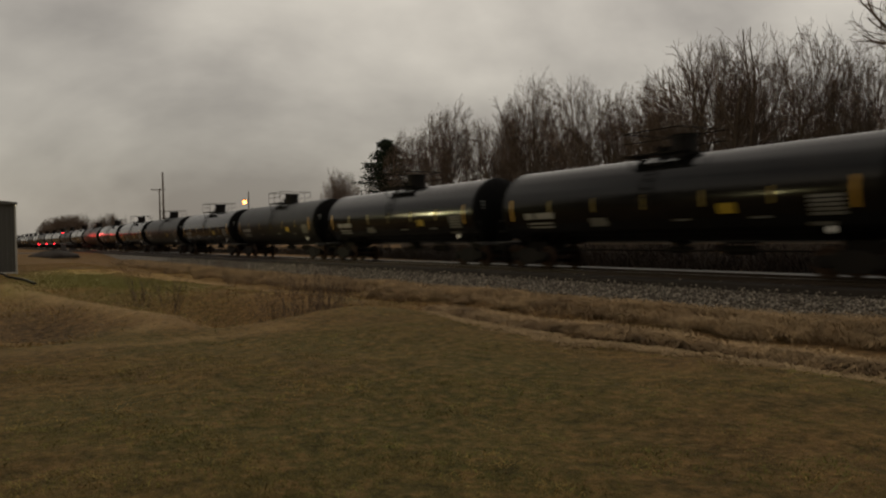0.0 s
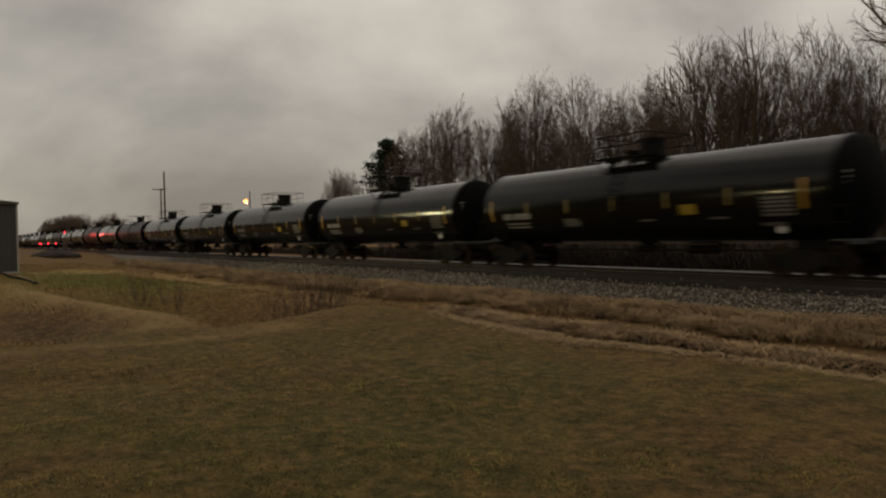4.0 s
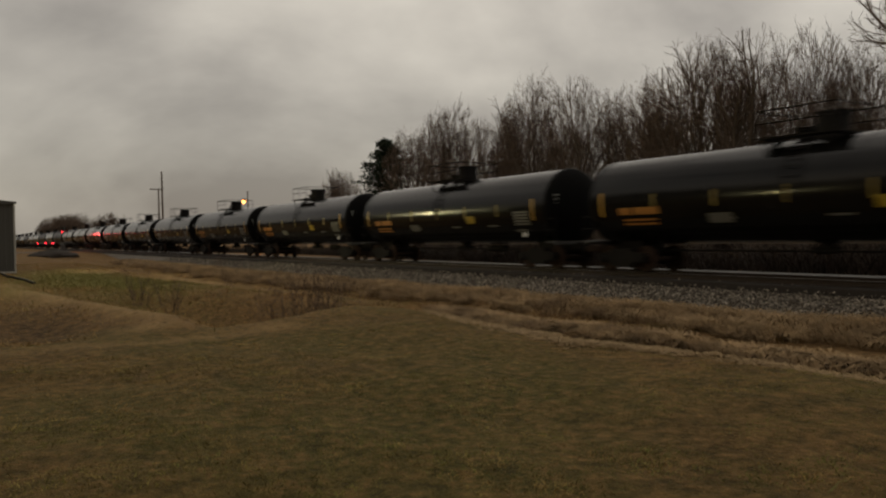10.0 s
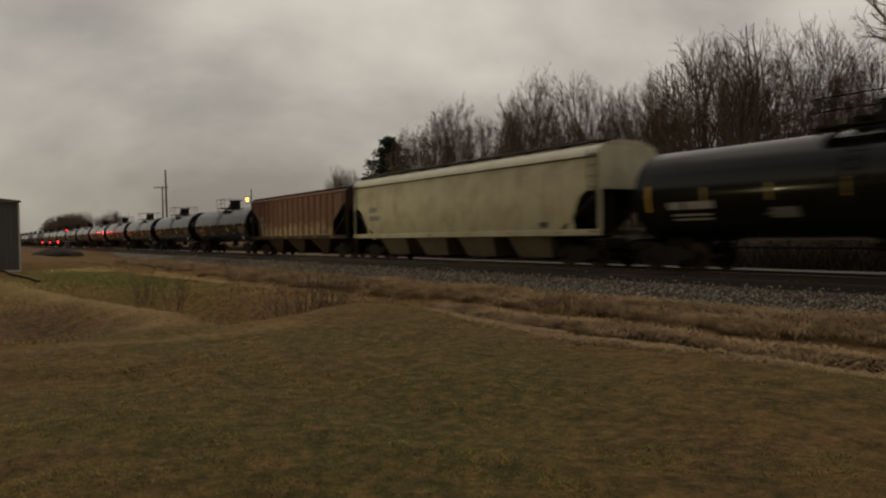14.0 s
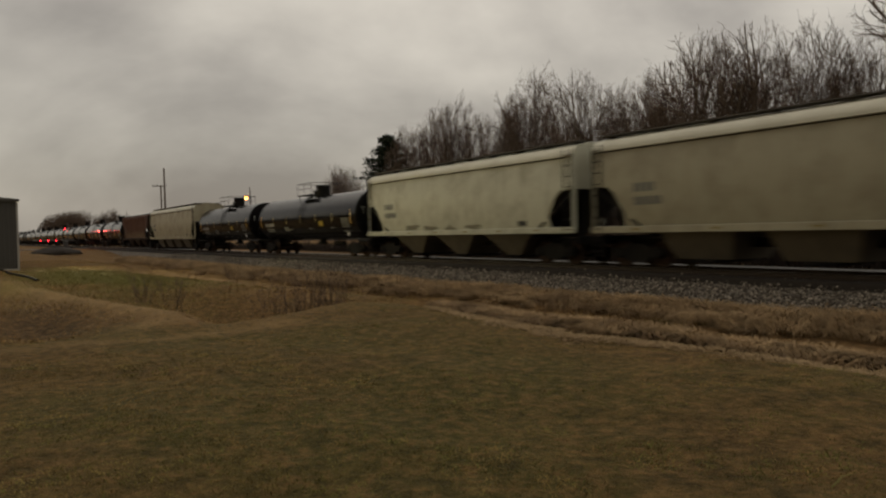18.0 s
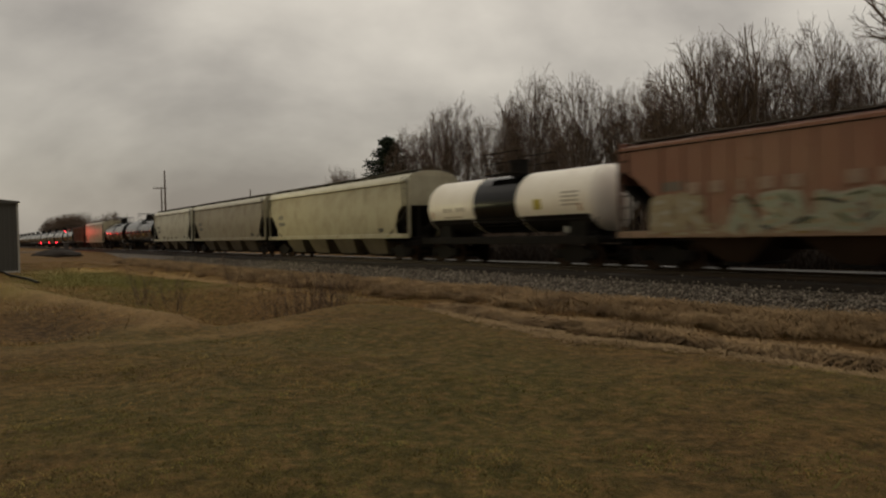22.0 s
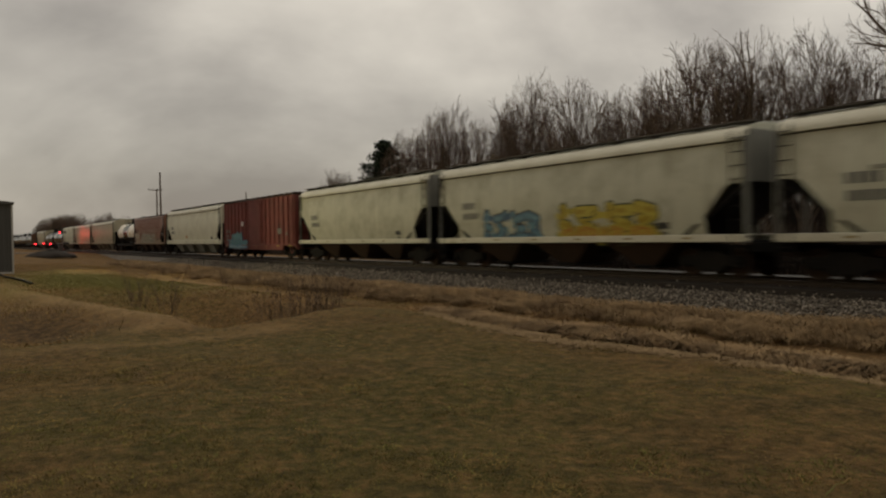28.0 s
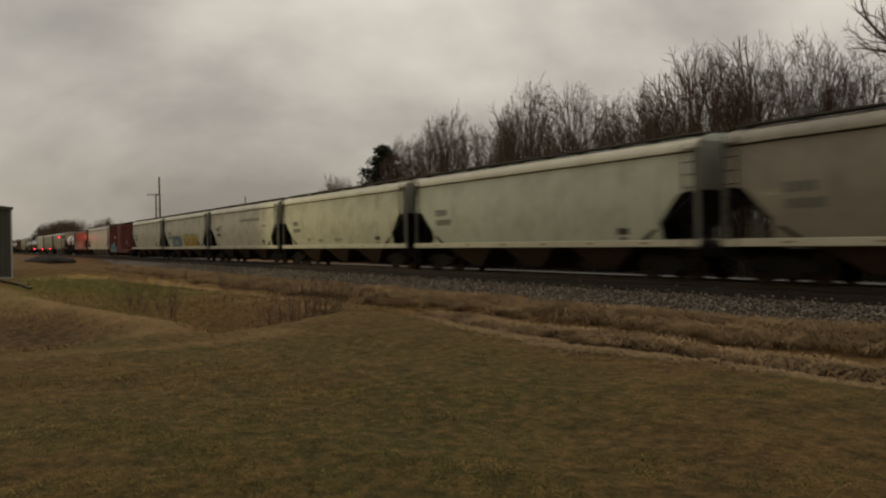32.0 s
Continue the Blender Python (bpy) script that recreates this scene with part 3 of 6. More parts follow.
def build_grass():
    rng = np.random.default_rng(3)
    # lawn: matted tufts, denser towards the stand
    tufts = 84000
    r = 1.2 + 26 * rng.uniform(0, 1, tufts) ** 1.3
    ang = rng.uniform(radians(-25), radians(105), tufts)
    tx, ty = -r * np.cos(ang), r * np.sin(ang)
    rough, path, _, _ = cover(tx, ty)
    keep = (rng.uniform(0, 1, tufts) > rough + path) & (rng.uniform(-1, 1.4, tufts) < 0.95 + 1.1 * field_noise(tx, ty, 0.45, 5))
    tx, ty = tx[keep], ty[keep]
    k = 7
    th = rng.uniform(0.016, 0.04, len(tx)) * (1 + 0.8 * np.clip(field_noise(tx, ty, 0.3, 9) + 0.6 * field_noise(tx, ty, 1.3, 14), -0.7, 1.5))
    x = np.repeat(tx, k) + rng.normal(0, 0.05, len(tx) * k)
    y = np.repeat(ty, k) + rng.normal(0, 0.05, len(tx) * k)
    h = np.repeat(th, k) * rng.uniform(0.5, 1.3, len(x))
    turf = np.repeat(rng.uniform(0, 1, len(tx)), k) < 0.75 * bell(x, y, -3.2, 5.2, 2.6, 2.2) + 0.7 * bell(x, y, -10.6, 6.6, 3.2, 1.7) + 0.5 * bell(x, y, -6.5, 3.0, 1.6, 1.2) + 0.4 * np.clip(field_noise(x, y * 1.6, 0.6, 77) * 2.2, 0, 1)
    blades("green_lawn", "greener patches in the winter lawn", x[turf], y[turf], h[turf], 0.006, 1.5, GREEN_LAWN, 0.75)
    x, y, h = x[~turf], y[~turf], h[~turf]
    blades("lawn_grass", "short matted winter lawn, brown with green patches", x, y, h, 0.006, 1.6, LAWN, 0.75)
    # dead grass of the verge: drooping tussocks on the bank, on the low crest and along the worn line
    n = 5200
    tx = 3 - 88 * rng.uniform(0, 1, n) ** 1.35
    ty = rng.uniform(13.2, 17.3, n) + 0.2 * np.sin(tx * 0.8)
    ok = field_noise(tx * 0.7, ty, 0.4, 11) > rng.uniform(-1.2, 0.35, n)
    tussocks("tall_dead_grass", "drooping straw-coloured dead grass along the ballast", tx[ok], ty[ok], rng.uniform(0.2, 0.5, ok.sum()), 30, STRAW, 51)
    n = 2400
    tx = 2 - 20 * rng.uniform(0, 1, n)
    ty = worn_line(tx) + 1.8 + 0.12 * np.sin(tx * 0.7) + rng.normal(0, 0.36, n)
    tussocks("crest_grass", "drooping brown grass on the low crest of the verge", tx, ty, rng.uniform(0.12, 0.3, n), 24, STRAW, 52)
    n = 3600
    tx = 2 - 17 * rng.uniform(0, 1, n)
    ty = worn_line(tx) + 0.12 * np.sin(tx * 0.7) + rng.normal(0.05, 0.24, n)
    ok = field_noise(tx, ty, 0.3, 57) > rng.uniform(-0.7, 0.5, n)
    tx, ty, n = tx[ok], ty[ok], ok.sum()
    tussocks("worn_edge_grass", "short pale dead grass along the edge of the lawn", tx, ty, rng.uniform(0.04, 0.11, n), 14, PALE_STRAW, 53)
    # rough cover of the hollow
    n = 230000
    x = -11 - 60 * rng.uniform(0, 1, n) ** 1.4
    y = rng.uniform(-3, 15, n)
    rough, path, green, dark_soil = cover(x, y)
    ok = (rng.uniform(0, 1, n) < rough - 1.2 * path - green - 0.9 * dark_soil) & (field_noise(x, y, 0.8, 21) > rng.uniform(-1.2, 0.6, n))
    x, y = x[ok], y[ok]
    h = rng.uniform(0.03, 0.12, len(x)) * (1 + 0.9 * np.clip(field_noise(x, y, 0.6, 22), -0.7, 1.2))
    blades("rough_grass", "rough brown grass in the shallow hollow", x, y, h, 0.012, 1.8, ROUGH, 0.6)
    n = 50000
    x, y = rng.normal(-38, 6.5, n), rng.normal(5.4, 1.5, n)
    h = rng.uniform(0.04, 0.12, n)
    blades("green_turf", "patch of greener turf near the shed", x, y, h, 0.014, 1.8, GREEN_TURF, 0.6)
    # dead brush on the far side of the line
    n = 80000
    x = 6 - 200 * rng.uniform(0, 1, n) ** 1.5
    y = 34.0 + 6.5 * rng.uniform(0, 1, n)
    h = rng.uniform(0.4, 1.9, n) * (1 + 0.4 * field_noise(x, y, 1.5, 41)) * np.interp(x, [-190, -75, -50], [0.45, 0.55, 1.0])
    blades("dead_brush", "dense dark dead brush beyond the line", x, y, h, 0.03, 1.3, BRUSH, 0.5)
    # unseen woods added beyond the shed, only to darken the tanks' reflections
    n = 16000
    x = -70 - 640 * rng.uniform(0, 1, n)
    y = rng.uniform(-34, -18, n)
    h = rng.uniform(4.0, 11.0, n)
    blades("side_woods", "unseen dark woods added on the near side of the line", x, y, h, 0.3, 0.25, BRUSH, 0.2)
    n = 26000
    x = 60 - 170 * rng.uniform(0, 1, n)
    y = rng.uniform(62, 78, n)
    h = rng.uniform(2.5, 8.0, n) * np.where(x < -85, 0.6, 1.0)
    blades("far_woods", "dark leafless woods far behind the line", x, y, h, 0.09, 0.3, BRUSH, 0.2)


build_grass()


def build_stones():
    rng = np.random.default_rng(8)
    n = 28000
    x = -4 - 80 * rng.uniform(0, 1, n) ** 1.3
    y = np.concatenate([rng.uniform(17.4, 19.66, int(n * 0.98)), rng.uniform(19.9, 22.5, n - int(n * 0.98))])
    z = np.interp(y, [17.2, 17.6, 19.1, 19.55, 19.8, 22.6], [-1.0, -0.85, -0.4, -0.33, -0.09, -0.095])
    s = rng.uniform(0.026, 0.066, n)
    oct_v = np.array([(1, 0, 0), (0, 1, 0), (-1, 0, 0), (0, -1, 0), (0, 0, 1), (0, 0, -0.6)], float)
    oct_f = np.array([(0, 1, 4), (1, 2, 4), (2, 3, 4), (3, 0, 4), (1, 0, 5), (2, 1, 5), (3, 2, 5), (0, 3, 5)])
    a = rng.uniform(0, 6.28, n)
    v = oct_v[None] * rng.uniform(0.6, 1.25, (n, 6, 1)) * s[:, None, None]
    vx = v[..., 0] * np.cos(a)[:, None] - v[..., 1] * np.sin(a)[:, None]
    vy = v[..., 0] * np.sin(a)[:, None] + v[..., 1] * np.cos(a)[:, None]
    v = np.stack([vx + x[:, None], vy + y[:, None], v[..., 2] + z[:, None] + 0.012], -1).reshape(-1, 3)
    f = (oct_f[None] + (np.arange(n) * 6)[:, None, None]).reshape(-1, 3)
    tagged(new("ballast_stones", fast_mesh("ballast_stones", v, f, STONE)), "loose grey crushed ballast stones on the shoulder", "gravel", kind="stuff")


build_stones()


# ---- the train: cars are built at the rail head, x along the line, the near side is -y ----
def build_truck_meshes():
    s = Shape()
    pts = [(-1.15, 0.58), (-1.08, 0.68), (-0.6, 0.7), (-0.42, 0.84), (0.42, 0.84), (0.6, 0.7), (1.08, 0.68), (1.15, 0.58), (1.12, 0.4), (0.95, 0.36), (0.7, 0.42), (0.42, 0.22), (-0.42, 0.22), (-0.7, 0.42), (-0.95, 0.36), (-1.12, 0.4)]
    s.slab(pts, -0.09, 0.09)
    for x in (-0.22, 0.0, 0.22):
        s.tube((x, 0.0, 0.3), (x, 0.0, 0.66), 0.075, 8)
    for x in (-0.89, 0.89):
        s.tube((x, -0.15, 0.46), (x, 0.12, 0.46), 0.13, 10)
    frame_me = s.mesh("side_frame", STEEL_DARK, 30)
    w = Shape()
    for sy in (-1, 1):
        prof = [(0.70, 0.02), (0.70, 0.39), (0.685, 0.40), (0.685, 0.485), (0.71, 0.49), (0.715, 0.465), (0.80, 0.455), (0.815, 0.44), (0.81, 0.38), (0.77, 0.34), (0.77, 0.14), (0.83, 0.12), (0.83, 0.02)]
        w.loft([[(r * math.sin(2 * math.pi * i / 20), sy * yy, r * math.cos(2 * math.pi * i / 20)) for i in range(20)] for yy, r in prof])
    w.tube((0, -1.02, 0), (0, 1.02, 0), 0.085, 10)
    wheel_me = w.mesh("wheelset", STEEL_RUST, 30)
    b = Shape().box(0, 0, 0.62, 0.42, 2.0, 0.3, 0.04)
    b.box(0, 0, 0.84, 0.36, 0.5, 0.2, 0.03)
    for x in (-0.45, 0.45):
        b.box(x, 0, 0.36, 0.09, 1.7, 0.14, 0.02)
    bolster_me = b.mesh("truck", STEEL_DARK, 30)
    return frame_me, wheel_me, bolster_me


SIDE_FRAME, WHEELSET, BOLSTER = build_truck_meshes()
COUPLER = Shape().box(0, 0, 0.86, 0.7, 0.16, 0.2, 0.03).box(0.42, 0.05, 0.88, 0.22, 0.3, 0.3, 0.05).mesh("coupler", STEEL_RUST, 30)


def add_running_gear(car, length, spread):
    for x in (-spread, spread):
        tr = part("truck", BOLSTER, STEEL_DARK, car, at=(x, 0, RAIL_Z))
        for y in (-1.0, 1.0):
            part("side_frame", SIDE_FRAME, STEEL_DARK, tr, at=(0, y, 0))
        for x2 in (-0.89, 0.89):
            part("wheelset", WHEELSET, STEEL_RUST, tr, at=(x2, 0, 0.46))
    for s in (-1, 1):
        c = part("coupler", COUPLER, STEEL_RUST, car, at=(s * (length / 2 - 0.52), 0, 0))
        c.rotation_euler = (0, 0, 0 if s > 0 else math.pi)


def ladder(x, y, z0, z1, width=0.42, along_x=True, rungs=6):
    s = Shape()
    d = (width / 2, 0) if along_x else (0, width / 2)
    for k in (-1, 1):
        s.tube((x + k * d[0], y + k * d[1], z0), (x + k * d[0], y + k * d[1], z1), 0.022, 6)
    for i in range(rungs):
        z = z0 + (z1 - z0) * (i + 0.5) / rungs
        s.tube((x - d[0], y - d[1], z), (x + d[0], y + d[1], z), 0.016, 6)
    return s


def tank_outline(half, radius, head=0.52):
    prof = []
    for i in range(9):
        a = math.pi / 2 * i / 8
        prof.append((-half - head * math.cos(a), max(radius * math.sin(a), 0.01)))
    prof += [(-half + 2 * half * k / 6, radius) for k in range(1, 6)]
    for i in range(8, -1, -1):
        a = math.pi / 2 * i / 8
        prof.append((half + head * math.cos(a), max(radius * math.sin(a), 0.01)))
    return prof


def marks_on_tank(car, zc, radius, name, rows, material, label=""):
    """Flat sheets bent onto the near flank, each a part: rows of (x, z, length, height)."""
    for x, z, lx, lz in rows:
        s = Shape()
        for k in range(4):
            zz = z - lz / 2 + lz * k / 3
            y = -math.sqrt(max((radius + 0.008) ** 2 - (zz - zc) ** 2, 0.01))
            s.v += [(x - lx / 2, y, zz), (x + lx / 2, y, zz)]
        s.f += [(0, 1, 3, 2), (2, 3, 5, 4), (4, 5, 7, 6)]
        part(name, s, material, car, label)


def build_tank_car(length=18.15, paint_mat=None, label="black tank car with top platform and yellow marks", stencil=None, variant=0):
    paint_mat = paint_mat or TANK_BLACK
    stencil = stencil or WHITE
    car = thing("tank_car", label, "tank car", group="cars of the freight train")
    radius, zc, half = 1.535, 2.6, length / 2 - 1.22
    prof = tank_outline(half, radius)
    part("tank", Shape().turned(prof[8:-8], zc, 40), paint_mat, car, smooth=40)
    for s in (-1, 1):
        part("tank_head", Shape().turned([(s * (half - 0.01), radius - 0.004)] + [(s * -x, r - 0.002) for x, r in prof[8::-1]], zc, 40), TANK_END, car, "matte black dished tank end", smooth=60)
    # jacket bands at the ends and over the trucks
    for x in (-half + 0.12, half - 0.12):
        part("jacket_band", Shape().turned([(x - 0.05, radius + 0.004), (x - 0.045, radius + 0.014), (x + 0.045, radius + 0.014), (x + 0.05, radius + 0.004)], zc, 40), paint_mat, car)
    # stub sills, end platforms and bolster saddles
    for s in (-1, 1):
        e = length / 2
        part("stub_sill", Shape().box(s * (e - 1.7), 0, 0.98, 2.6, 0.5, 0.34, 0.03), STEEL_DARK, car)
        part("end_platform", Shape().box(s * (e - 0.95), 0, 1.17, 0.5, 2.9, 0.05, 0.01).box(s * (e - 0.72), 0, 1.12, 0.04, 2.9, 0.12), GALV, car, "grey steel end platform")
        saddle = Shape().slab([(s * (e - 2.75), 0.92), (s * (e - 1.75), 0.92), (s * (e - 1.6), 1.55), (s * (e - 2.9), 1.55)], -0.55, 0.55)
        part("saddle", saddle, STEEL_DARK, car)
        for y in (-1.42, 1.42):
            g = Shape().tube((s * (e - 1.2), y, 1.17), (s * (e - 1.2), y, 2.1), 0.018, 6).tube((s * (e - 0.72), y, 1.17), (s * (e - 0.72), y, 2.1), 0.018, 6)
            g.tube((s * (e - 1.2), y, 2.1), (s * (e - 0.72), y, 2.1), 0.018, 6).tube((s * (e - 1.2), y, 1.65), (s * (e - 0.72), y, 1.65), 0.018, 6)
            part("handrail", g, STEEL_DARK, car)
            st = Shape().box(s * (e - 1.0), y, 0.5, 0.4, 0.06, 0.03).box(s * (e - 1.19), y, 0.82, 0.03, 0.05, 0.66).box(s * (e - 0.81), y, 0.82, 0.03, 0.05, 0.66)
            part("step", st, STEEL_DARK, car)
    add_running_gear(car, length, length / 2 - 2.25)
    # top platform with rails, manway and valve housing
    top = zc + radius
    pf = Shape()
    for y in (-0.95, 0.95):
        pf.box(0, y, top + 0.02, 2.5, 0.55, 0.05)
    for x in (-1.1, 1.1):
        pf.box(x, 0, top + 0.02, 0.3, 2.2, 0.05)
    for x in (-1.1, 1.1):
        for y in (-1.15, 1.15):
            pf.tube((x, y, top + 0.02), (x * 0.9, y * 0.92, top - 0.6), 0.025, 6)
    platform = part("platform", pf, STEEL_DARK, car)
    rail = Shape()
    for y in (-1.2, 1.2):
        for x in (-1.2, 0.0, 1.2):
            rail.tube((x, y, top + 0.03), (x, y, top + 0.82), 0.014, 6)
        for z in (0.45, 0.82):
            rail.tube((-1.2, y, top + z), (1.2, y, top + z), 0.016, 6)
    for x in (-1.2, 1.2):
        rail.tube((x, -1.2, top + 0.82), (x, 1.2, top + 0.82), 0.02, 6)
    part("railing", rail, STEEL_DARK, platform)
    dome = Shape().tube((0.42, 0, top - 0.08), (0.42, 0, top + 0.6), 0.46, 20).tube((0.42, 0, top + 0.6), (0.42, 0, top + 0.7), 0.5, 20)
    part("valve_housing", dome, STEEL_DARK, car)
    man = Shape().tube((-0.45, 0, top - 0.08), (-0.45, 0, top + 0.26), 0.27, 18).tube((-0.45, 0, top + 0.26), (-0.45, 0, top + 0.34), 0.33, 18)
    for k in range(6):
        a = k * math.pi / 3
        man.tube((-0.45 + 0.3 * math.cos(a), 0.3 * math.sin(a), top + 0.22), (-0.45 + 0.3 * math.cos(a), 0.3 * math.sin(a), top + 0.42), 0.03, 5)
    part("manway", man, STEEL_DARK, car)
    part("relief_valve", Shape().tube((-1.7, 0, top - 0.1), (-1.7, 0, top + 0.16), 0.12, 10).tube((-1.7, 0, top + 0.16), (-1.7, 0, top + 0.24), 0.08, 10), STEEL_DARK, car)
    part("bottom_outlet", Shape().tube((0.2, 0, zc - radius + 0.1), (0.2, 0, zc - radius - 0.3), 0.2, 12).box(0.2, 0, zc - radius - 0.18, 0.7, 0.5, 0.22, 0.03), STEEL_DARK, car)
    lad = Shape()
    for i in range(9):
        a = radians(98 - i * 11)
        z, y = zc + (radius + 0.08) * math.cos(a), -(radius + 0.08) * math.sin(a)
        lad.tube((-0.25, y, z), (0.25, y, z), 0.016, 6)
    for x in (-0.25, 0.25):
        for i in range(9):
            p, q = radians(98 - i * 11), radians(98 - (i + 1) * 11)
            lad.tube((x, -(radius + 0.08) * math.sin(p), zc + (radius + 0.08) * math.cos(p)), (x, -(radius + 0.08) * math.sin(q), zc + (radius + 0.08) * math.cos(q)), 0.018, 5)
    part("ladder", lad, STEEL_DARK, car)
    part("brake_rod", Shape().tube((-length / 2 + 3.2, -0.35, 0.85), (length / 2 - 3.2, -0.35, 0.85), 0.03, 6).tube((1.8, 0.3, 0.86), (3.0, 0.3, 0.86), 0.16, 10), STEEL_DARK, car)
    # marks on the near flank
    h = length / 2
    for x in (-h + 1.75, h - 1.95):
        marks_on_tank(car, zc, radius, "reflector_bar", [(x, zc - 0.12, 0.13, 0.85)], AMBER_SHEET, "yellow reflective bar")
    marks_on_tank(car, zc, radius, "reflector", [(-h + 1.75 + k * (length - 3.7) / 6, zc - 0.08, 0.11, 0.5) for k in range(1, 6)], OCHRE, "small yellow reflector")
    marks_on_tank(car, zc, radius, "placard", [(h - 5.9 - 0.5 * (variant % 2), zc - 0.42, 0.62, 0.32)], YELLOW, "yellow warning placard")
    marks_on_tank(car, zc, radius, "lettering_bar", [(-h + 2.85, zc - 0.38, 0.55, 0.24), (-h + 3.8, zc - 0.38, 1.1, 0.24), (-h + 3.45, zc - 0.68, 1.5, 0.07), (-h + 3.45, zc - 0.82, 1.5, 0.07)], stencil)
    marks_on_tank(car, zc, radius, "data_line", [(h - 2.75, zc - 0.2 - 0.12 * k, 1.0, 0.085) for k in range(5)], GREY_MARK)
    marks_on_tank(car, zc, radius, "small_bar", [(x, zc - 0.72, 0.7, 0.06) for x in (-2.2, 1.4, h - 4.8)] + [(h - 3.0, zc - 0.95, 0.75, 0.1)], GREY_MARK)
    if variant % 3 != 2:
        marks_on_tank(car, zc, radius, "paint_patch", [(-h + 6.7, zc - 0.7, 0.85, 0.3)], GREY_MARK, "grey repair patch")
    for k in range(3):
        part("head_lettering_bar", Shape().box(half + 0.33, -0.95, zc + 0.42 - 0.15 * k, 0.012, 0.62 - 0.08 * k, 0.07), WHITE, car)
    # Reflector plate; its bright white includes the glint of the lamp.
    disc = Shape().tube((h - 2.75, -1.22, zc - 1.12), (h - 2.75, -1.26, zc - 1.12), 0.11, 14)
    part("round_marker", disc, MARKER, car, "round white marker plate")
    return car


def build_white_tank(length):
    car = thing("white_tank_car", "white tank car with a broad black centre band", "tank car", group="cars of the freight train")
    radius, zc, half = 1.28, 2.75, length / 2 - 1.2
    part("tank", Shape().turned(tank_outline(half, radius, 0.5), zc, 40), TANK_WHITE, car, smooth=40)
    part("black_band", Shape().turned([(-1.85, radius), (-1.84, radius + 0.012), (1.29, radius + 0.012), (1.3, radius)], zc, 40), TANK_BLACK, car, "black painted centre band")
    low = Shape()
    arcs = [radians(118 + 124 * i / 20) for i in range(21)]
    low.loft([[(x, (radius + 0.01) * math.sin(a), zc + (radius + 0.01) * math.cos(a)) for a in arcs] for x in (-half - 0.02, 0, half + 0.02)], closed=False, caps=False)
    part("black_belly", low, STEEL_DARK, car, "black underside")
    ring = [(-half + 0.0, "end_band"), (half, "end_band"), (-2.05, "edge_band"), (1.5, "edge_band")]
    for x, nm in ring:
        part(nm, Shape().turned([(x - 0.06, radius), (x - 0.055, radius + 0.012), (x + 0.055, radius + 0.012), (x + 0.06, radius)], zc, 40), TANK_WHITE, car)
    part("frame_sill", Shape().box(0, 0, 1.12, length - 1.0, 2.5, 0.14, 0.03).box(0, -1.3, 1.14, length - 1.1, 0.1, 0.32, 0.02).box(0, 1.3, 1.14, length - 1.1, 0.1, 0.32, 0.02), STEEL_DARK, car)
    for s in (-1, 1):
        part("saddle", Shape().slab([(s * (half - 0.3), 1.18), (s * (half - 1.5), 1.18), (s * (half - 1.35), 2.05), (s * (half - 0.45), 2.05)], -0.95, 0.95), STEEL_DARK, car)
        part("end_platform", Shape().box(s * (length / 2 - 0.85), 0, 1.24, 0.7, 2.8, 0.05, 0.01), STEEL_DARK, car)
        for y in (-1.38, 1.38):
            part("handrail", ladder(s * (length / 2 - 0.85), y, 0.5, 2.0, 0.5, True, 4), STEEL_DARK, car)
    side_rail = Shape()
    for y in (-1.36, 1.36):
        side_rail.tube((-half, y, 1.95), (half, y, 1.95), 0.02, 6)
        for k in range(6):
            x = -half + 2 * half * k / 5
            side_rail.tube((x, y, 1.25), (x, y, 1.95), 0.02, 6)
    part("side_handrail", side_rail, STEEL_DARK, car)
    top = zc + radius
    pf = Shape().box(0, -0.8, top + 0.02, 2.6, 0.5, 0.05).box(0, 0.8, top + 0.02, 2.6, 0.5, 0.05)
    platform = part("platform", pf, STEEL_DARK, car)
    for y in (-1.02, 1.02):
        rail = Shape()
        for x in (-1.25, 0, 1.25):
            rail.tube((x, y, top - 0.2), (x, y, top + 0.95), 0.022, 6)
        for z in (0.5, 0.95):
            rail.tube((-1.25, y, top + z), (1.25, y, top + z), 0.016, 6)
        part("railing", rail, STEEL_DARK, platform)
    part("valve_housing", Shape().tube((0, 0, top - 0.1), (0, 0, top + 0.55), 0.42, 20).tube((0, 0, top + 0.55), (0, 0, top + 0.66), 0.46, 20), STEEL_DARK, car)
    marks_on_tank(car, zc, radius, "lettering_bar", [(-half + 1.45 + 0.42 * k, zc - 0.15, 0.3, 0.2) for k in (0, 1, 2.6, 3.6)] + [(-half + 2.0, zc - 0.5, 1.5, 0.07)], FAINT)
    marks_on_tank(car, zc, radius, "placard", [(2.7, zc - 0.15, 0.5, 0.42)], GOLD, "yellow warning placard")
    marks_on_tank(car, zc, radius, "data_line", [(half - 1.0, zc + 0.25 - 0.16 * k, 1.0, 0.09) for k in range(4)], FAINT)
    for x in (-half + 0.25, half - 0.45):
        marks_on_tank(car, zc, radius, "reflector_bar", [(x, zc - 0.35, 0.1, 0.3)], ORANGE, "orange reflective bar")
    part("round_marker", Shape().tube((half - 1.0, -1.4, 1.55), (half - 1.0, -1.44, 1.55), 0.14, 14), WHITE, car, "round white marker plate")
    add_running_gear(car, length, length / 2 - 2.2)
    return car


